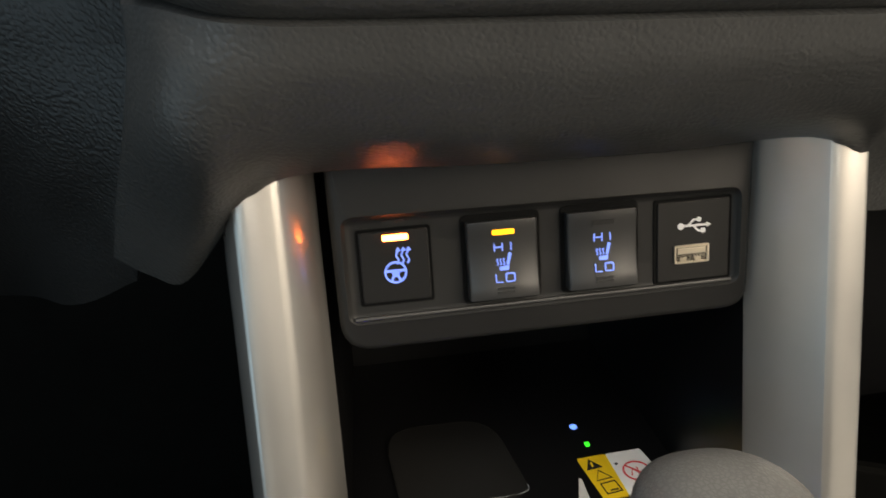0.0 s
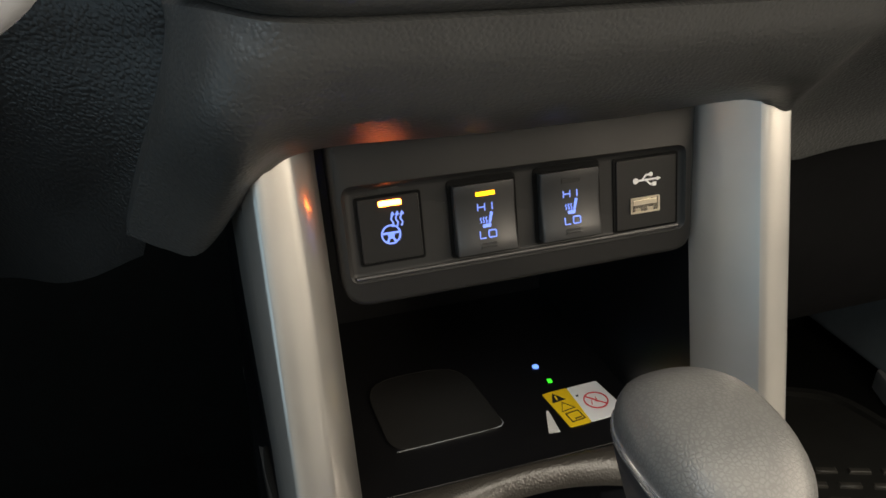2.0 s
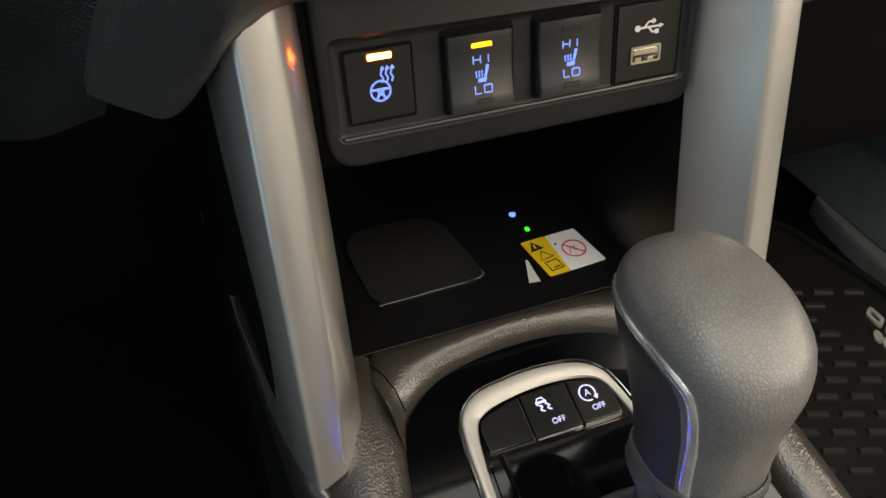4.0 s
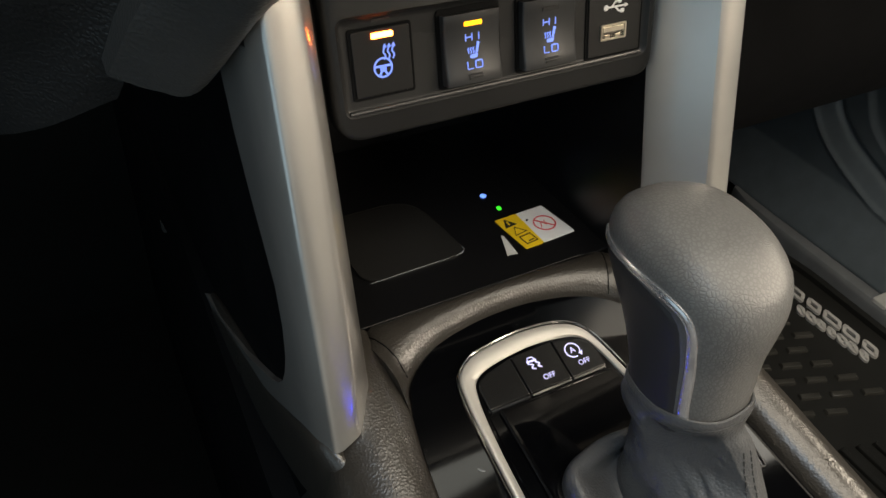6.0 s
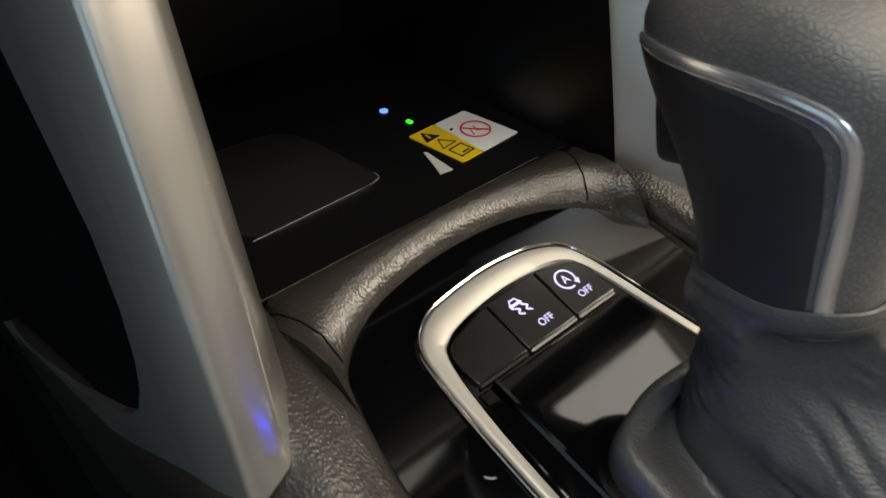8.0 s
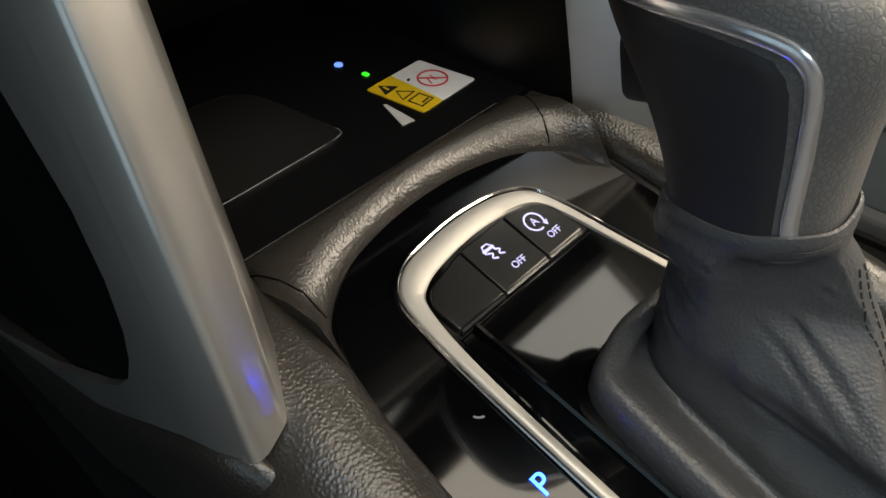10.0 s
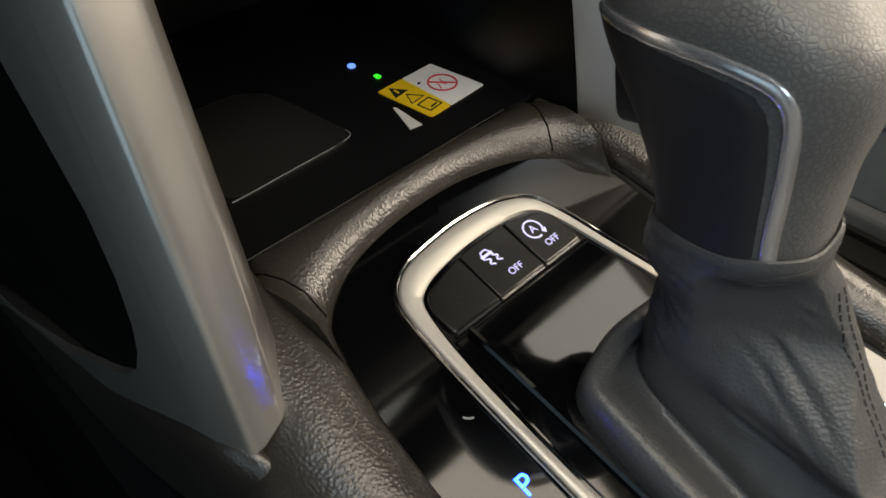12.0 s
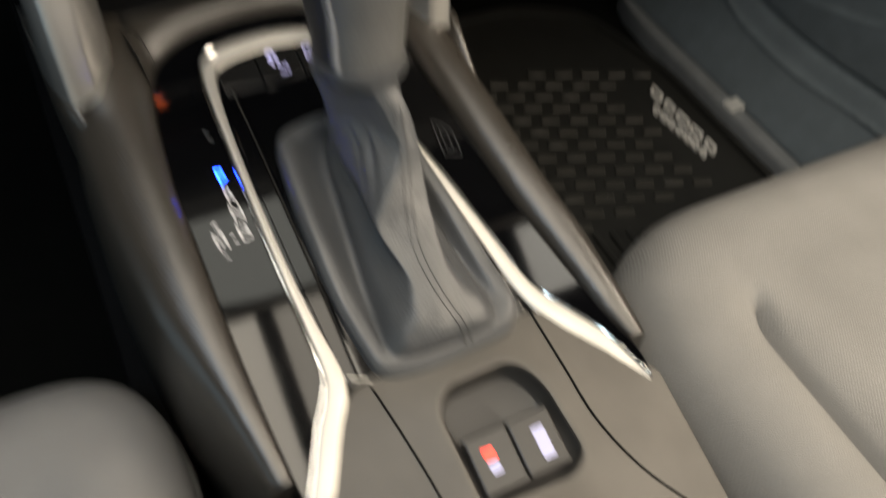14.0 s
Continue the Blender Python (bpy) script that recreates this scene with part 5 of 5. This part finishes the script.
def neck_ring(h):
    k = smooth01((h - 0.55) / 0.35)
    low = smooth01((0.30 - h) / 0.30)
    cx, cy = 0.0194 - 0.0010 * k, 0.1738 + 0.0024 * k
    rx, ry = 0.0182 + 0.0038 * k + 0.0012 * low, 0.0206 + 0.0043 * k + 0.0010 * low
    c = (float(np.interp(h, LEFT_EDGE[0], LEFT_EDGE[1])), float(np.interp(h, LEFT_EDGE[0], LEFT_EDGE[2])))
    r = (float(np.interp(h, RIGHT_EDGE[0], RIGHT_EDGE[1])), float(np.interp(h, RIGHT_EDGE[0], RIGHT_EDGE[2])))

    def arc(q):
        r = (abs(math.cos(q)) ** (2 + 0.5 * k) + abs(math.sin(q)) ** (2 + 0.5 * k)) ** (-1 / (2 + 0.5 * k))
        return cx + rx * math.cos(q) * r, cy + ry * math.sin(q) * r

    # near the top the tail fades into the round collar
    fade = smooth01((h - 0.84) / 0.16)
    sa, sb = cx - rx, cx + rx
    front = [arc(math.pi * m / 60) for m in range(61)]
    al = math.atan2(c[1] - cy, c[0] - cx)
    ar = math.atan2(r[1] - cy, r[0] - cx)
    ce, re = arc(al), arc(ar)
    c = (c[0] + (ce[0] - c[0]) * fade, c[1] + (ce[1] - c[1]) * fade)
    r = (r[0] + (re[0] - r[0]) * fade, r[1] + (re[1] - r[1]) * fade)

    def flank(a, b, angle_a, angle_b, hollow):
        """From the round front to the tail's edge: an arc at the top, a slightly hollow line below."""
        out = []
        for m in range(31):
            t = m / 30
            q = angle_a + (angle_b - angle_a) * t
            e = arc(q)
            bow = math.sin(math.pi * t) * hollow
            l = (a[0] + (b[0] - a[0]) * t + bow, a[1] + (b[1] - a[1]) * t)
            out.append((l[0] + (e[0] - l[0]) * fade, l[1] + (e[1] - l[1]) * fade))
        return out

    left = flank((sa, cy), c, math.pi, al % (2 * math.pi), 0.0010 * (1 - low))
    right = flank(r, (sb, cy), ar, 0.0, -0.0008)
    back = []
    for m in range(21):
        t = m / 20
        q = al + (ar - al) * t
        e = arc(q)
        l = (c[0] + (r[0] - c[0]) * t, c[1] + (r[1] - c[1]) * t - 0.0016 * math.sin(math.pi * t))
        back.append((l[0] + (e[0] - l[0]) * fade, l[1] + (e[1] - l[1]) * fade))
    ring = [np.array(p) for p in evenly(front, COUNTS[0]) + evenly(left, COUNTS[1]) + evenly(back, COUNTS[2]) + evenly(right, COUNTS[3])]
    # the edges soften towards the foot
    for _ in range(int(2 + 26 * smooth01((0.36 - h) / 0.30))):
        ring = [0.5 * p + 0.25 * (ring[m - 1] + ring[(m + 1) % len(ring)]) for m, p in enumerate(ring)]
    return [(float(p[0]), float(p[1])) for p in ring]


# rim: how high it stands round the opening, by position
def rim_height(x, y):
    return 0.0075 + 0.0045 * smooth01((y - 0.09) / 0.05) - 0.0040 * smooth01((0.064 - y) / 0.01)


# the hollow round the neck closes towards the back, where the tail runs out onto the rim
def foot_height(y):
    return 0.0012 + 0.0058 * smooth01((0.105 - y) / 0.045)


# creases on the neck: start and end as (place along the ring, height), width, depth
FOLDS = ((40, 0.86, 84, 0.44, 0.045, 0.0016), (48, 0.66, 80, 0.36, 0.035, 0.0010), (58, 0.92, 88, 0.68, 0.03, 0.0012), (18, 0.80, 44, 0.52, 0.04, 0.0010), (8, 0.62, 40, 0.30, 0.05, 0.0012), (120, 0.70, 150, 0.40, 0.045, 0.0012), (50, 0.28, 84, 0.20, 0.03, 0.0008))
brings = []
for inset, up in ((0.0, -0.004), (0.0003, 0.35), (0.0010, 0.66), (0.0024, 0.90), (0.0042, 1.0), (0.0060, 0.99), (0.0078, 0.95), (0.0094, 0.89)):
    brings.append([(x, y, zc(y) + (up if up < 0 else up * rim_height(x, y))) for x, y in rim_ring(inset)])
inner, foot = rim_ring(0.0094), neck_ring(0.0)
for t in (0.2, 0.4, 0.6, 0.8):
    ring = []
    for (xa, ya), (xb, yb) in zip(inner, foot):
        x, y = xa + (xb - xa) * t, ya + (yb - ya) * t
        ring.append((x, y, zc(y) + foot_height(y) + (0.89 * rim_height(xa, ya) - foot_height(y)) * (1 - t) ** 1.7))
    brings.append(ring)
for h in np.linspace(0.02, 1.0, 64):
    ring = []
    for m, (x, y) in enumerate(neck_ring(h)):
        z0 = zc(y) + foot_height(y)
        z = z0 + (0.4590 - z0) * h - 0.20 * smooth01((h - 0.55) / 0.45) * (y - 0.1765)
        a = math.atan2(y - 0.150, x - 0.018)
        f = 0.0
        for m0, h0, m1, h1, wide, deep in FOLDS:
            t = (m - m0) / (m1 - m0)
            if -0.1 < t < 1.1:
                off = h - (h0 + (h1 - h0) * t)
                f += deep * smooth01((t + 0.1) / 0.25) * smooth01((1.1 - t) / 0.25) * (-math.exp(-(off / (0.45 * wide)) ** 2) + 0.7 * math.exp(-((off - wide) / wide) ** 2) + 0.4 * math.exp(-((off + wide) / wide) ** 2))
        f += 0.0016 * noise.noise(Vector((x * 55, y * 55, h * 3.5))) + 0.0007 * noise.noise(Vector((x * 150, y * 150, h * 9)))
        f *= smooth01(h / 0.12) * smooth01((1.0 - h) / 0.12)
        ring.append((x + f * math.cos(a), y + f * math.sin(a), z))
    brings.append(ring)
bm = loft(brings, True, (True, True))
boot = part("boot", bm, BOOT, lever, "creased dark leather boot", angle=75)
collar = []
for z, g in ((0.4500, -0.0040), (0.4545, 0.0004), (0.4570, 0.0013), (0.4592, 0.0017), (0.4612, 0.0017), (0.4629, 0.0011), (0.4632, 0.0003), (0.4606, -0.0012)):
    lap = smooth01((z - 0.438) / 0.016)
    ring = []
    for q in [2 * math.pi * k / 48 for k in range(48)]:
        r = (abs(math.cos(q)) ** 2.5 + abs(math.sin(q)) ** 2.5) ** (-0.4)
        x, y = 0.0184 + (0.0204 + g) * math.cos(q) * r, 0.1744 + 0.0021 * lap + (0.0232 + g) * math.sin(q) * r
        ring.append((x, y, z - 0.20 * lap * (y - 0.1765) + 0.0006 * lap * math.sin(5 * q + 1)))
    collar.append(ring)
part("collar", loft(collar, True, (False, False)), BOOT, boot, "rolled leather collar under the knob")
hide = BVHTree.FromPolygons([p for r in brings for p in r], [(k * len(r) + m, k * len(r) + (m + 1) % len(r), (k + 1) * len(r) + (m + 1) % len(r), (k + 1) * len(r) + m) for k, r in enumerate(brings[:-1]) for m in range(len(r))])
seam = spline([(0.0260, 0.1478), (0.0258, 0.1440), (0.0250, 0.1320), (0.0215, 0.1175), (0.0185, 0.1000), (0.0210, 0.0790), (0.0262, 0.0650), (0.0317, 0.0545)], 10)
line = []
for x, y in seam:
    p = hide.ray_cast(Vector((x, y, 0.60)), Vector((0, 0, -1)))[0]
    if p is not None:
        line.append(p)
walked = [0.0]
for p, q in zip(line, line[1:]):
    walked.append(walked[-1] + (q - p).length)


def on_seam(d):
    return Vector([float(np.interp(d, walked, [p[k] for p in line])) for k in range(3)])


for off in (-0.0018, 0.0018):
    for d in np.arange(0.003, walked[-1] - 0.003, 0.0032):
        a, c = on_seam(d), on_seam(d + 0.0022)
        ends = [hide.ray_cast(Vector((p.x + off, p.y, 0.60)), Vector((0, 0, -1))) for p in (a, c)]
        if ends[0][0] is not None and ends[1][0] is not None:
            part("stitch", tube([tuple(e[0] + 0.0001 * e[1]) for e in ends], 0.00035, 5), THREAD, boot)

# ---- rear of the console, parking brake ----
rear = thing("console_rear", "warm grey plastic rear console behind the gear lever", "console", kind="structure")
ro = round_poly([(-0.086, -0.45), (0.122, -0.45), (0.124, 0.010), (0.098, 0.034), (0.074, 0.064), (-0.0330, 0.060), (-0.044, 0.050), (-0.060, 0.024), (-0.074, 0.000)], 0.004, 3)
eo = round_poly([(0.0035, -0.0160), (0.0520, -0.0190), (0.0625, -0.0120), (0.0585, 0.028), (0.0480, 0.0435), (0.0090, 0.0425), (0.0015, 0.032)], [0.006, 0.008, 0.008, 0.014, 0.010, 0.010, 0.012], 6)


def around(poly, cx, cy, n=144):
    """A polygon met by n rays from a point inside it."""
    out = []
    for k in range(n):
        a = 2 * math.pi * k / n
        d, best = Vector((math.cos(a), math.sin(a))), None
        for p, q in zip(poly, poly[1:] + poly[:1]):
            p, e = Vector(p) - Vector((cx, cy)), Vector(q) - Vector(p)
            den = d.x * e.y - d.y * e.x
            if abs(den) > 1e-12:
                t, s = (p.x * e.y - p.y * e.x) / den, (p.x * d.y - p.y * d.x) / den
                if t > 0 and -1e-6 <= s <= 1 + 1e-6:
                    best = t if best is None else max(best, t)
        out.append((cx + d.x * best, cy + d.y * best))
    return out


po_, pe = around(ro, 0.032, 0.005), around(eo, 0.032, 0.005)
rings = [[(x, cv(y), -0.09) for x, y in po_], [(x, cv(y), -0.002) for x, y in po_], [(x, cv(y), 0.0004) for x, y in offset_poly(po_, 0.001)], [(x, cv(y), 0.0010) for x, y in offset_poly(po_, 0.003)],
         [(x, cv(y), 0.0010) for x, y in offset_poly(pe, -0.004)], [(x, cv(y), 0.0018) for x, y in offset_poly(pe, -0.002)], [(x, cv(y), 0.0012) for x, y in offset_poly(pe, -0.0004)], [(x, cv(y), -0.0008) for x, y in pe]]
bm = loft(rings, True, (True, False))
bm.transform(CON)
part("top", bm, REAR, rear, angle=50)
for pts in ([(0.0700, 0.066), (0.0735, 0.030), (0.0765, 0.0), (0.087, -0.03), (0.106, -0.06)], [(-0.0245, 0.056), (-0.0195, 0.030), (-0.0145, -0.003), (-0.009, -0.06)]):
    part("groove", tube([tuple(CON @ Vector((x, cv(y), 0.0011))) for x, y in spline(pts, 6)], 0.0007, 6), WELL, rear)
epb = thing("parking_brake_panel", "black parking brake panel with a lit red lamp and white marks", "switch panel")
rings = [[(x, cv(y), -0.0006) for x, y in pe], [(x, cv(y), -0.004 - 0.14 * max(0, y)) for x, y in offset_poly(pe, 0.0012)], [(x, cv(y), -0.007 - 0.16 * max(0, y)) for x, y in offset_poly(pe, 0.004)], [(x, cv(y), -0.0085 - 0.12 * max(0, y)) for x, y in offset_poly(pe, 0.008)]]
bm = loft(rings, True, (False, True))
bm.transform(CON)
part("recess", bm, RECESS, epb, "smooth dark recess")
for x0, x1 in ((0.0075, 0.0310), (0.0320, 0.0560)):
    part("key", slab(rect(x0, cv(-0.0125), x1, cv(0.0165), 0.002), -0.012, -0.0022, 0.0012, CON), RECESS, epb, "black push key")
part("brake_lamp", slab(rect(0.0140, cv(0.0035), 0.0205, cv(0.0085), 0.0008), -0.004, -0.0019, 0, CON), G_RED, epb, "lit red lamp")
part("brake_mark", slab(rect(0.0145, cv(-0.0035), 0.0205, cv(0.002), 0.0015), -0.004, -0.0019, 0, CON), G_MARK, epb, "lit pale mark")
part("hold_mark", slab(rect(0.0425, cv(-0.0070), 0.0495, cv(0.0085), 0.0010), -0.004, -0.0019, 0, CON), G_MARK, epb, "lit pale mark")
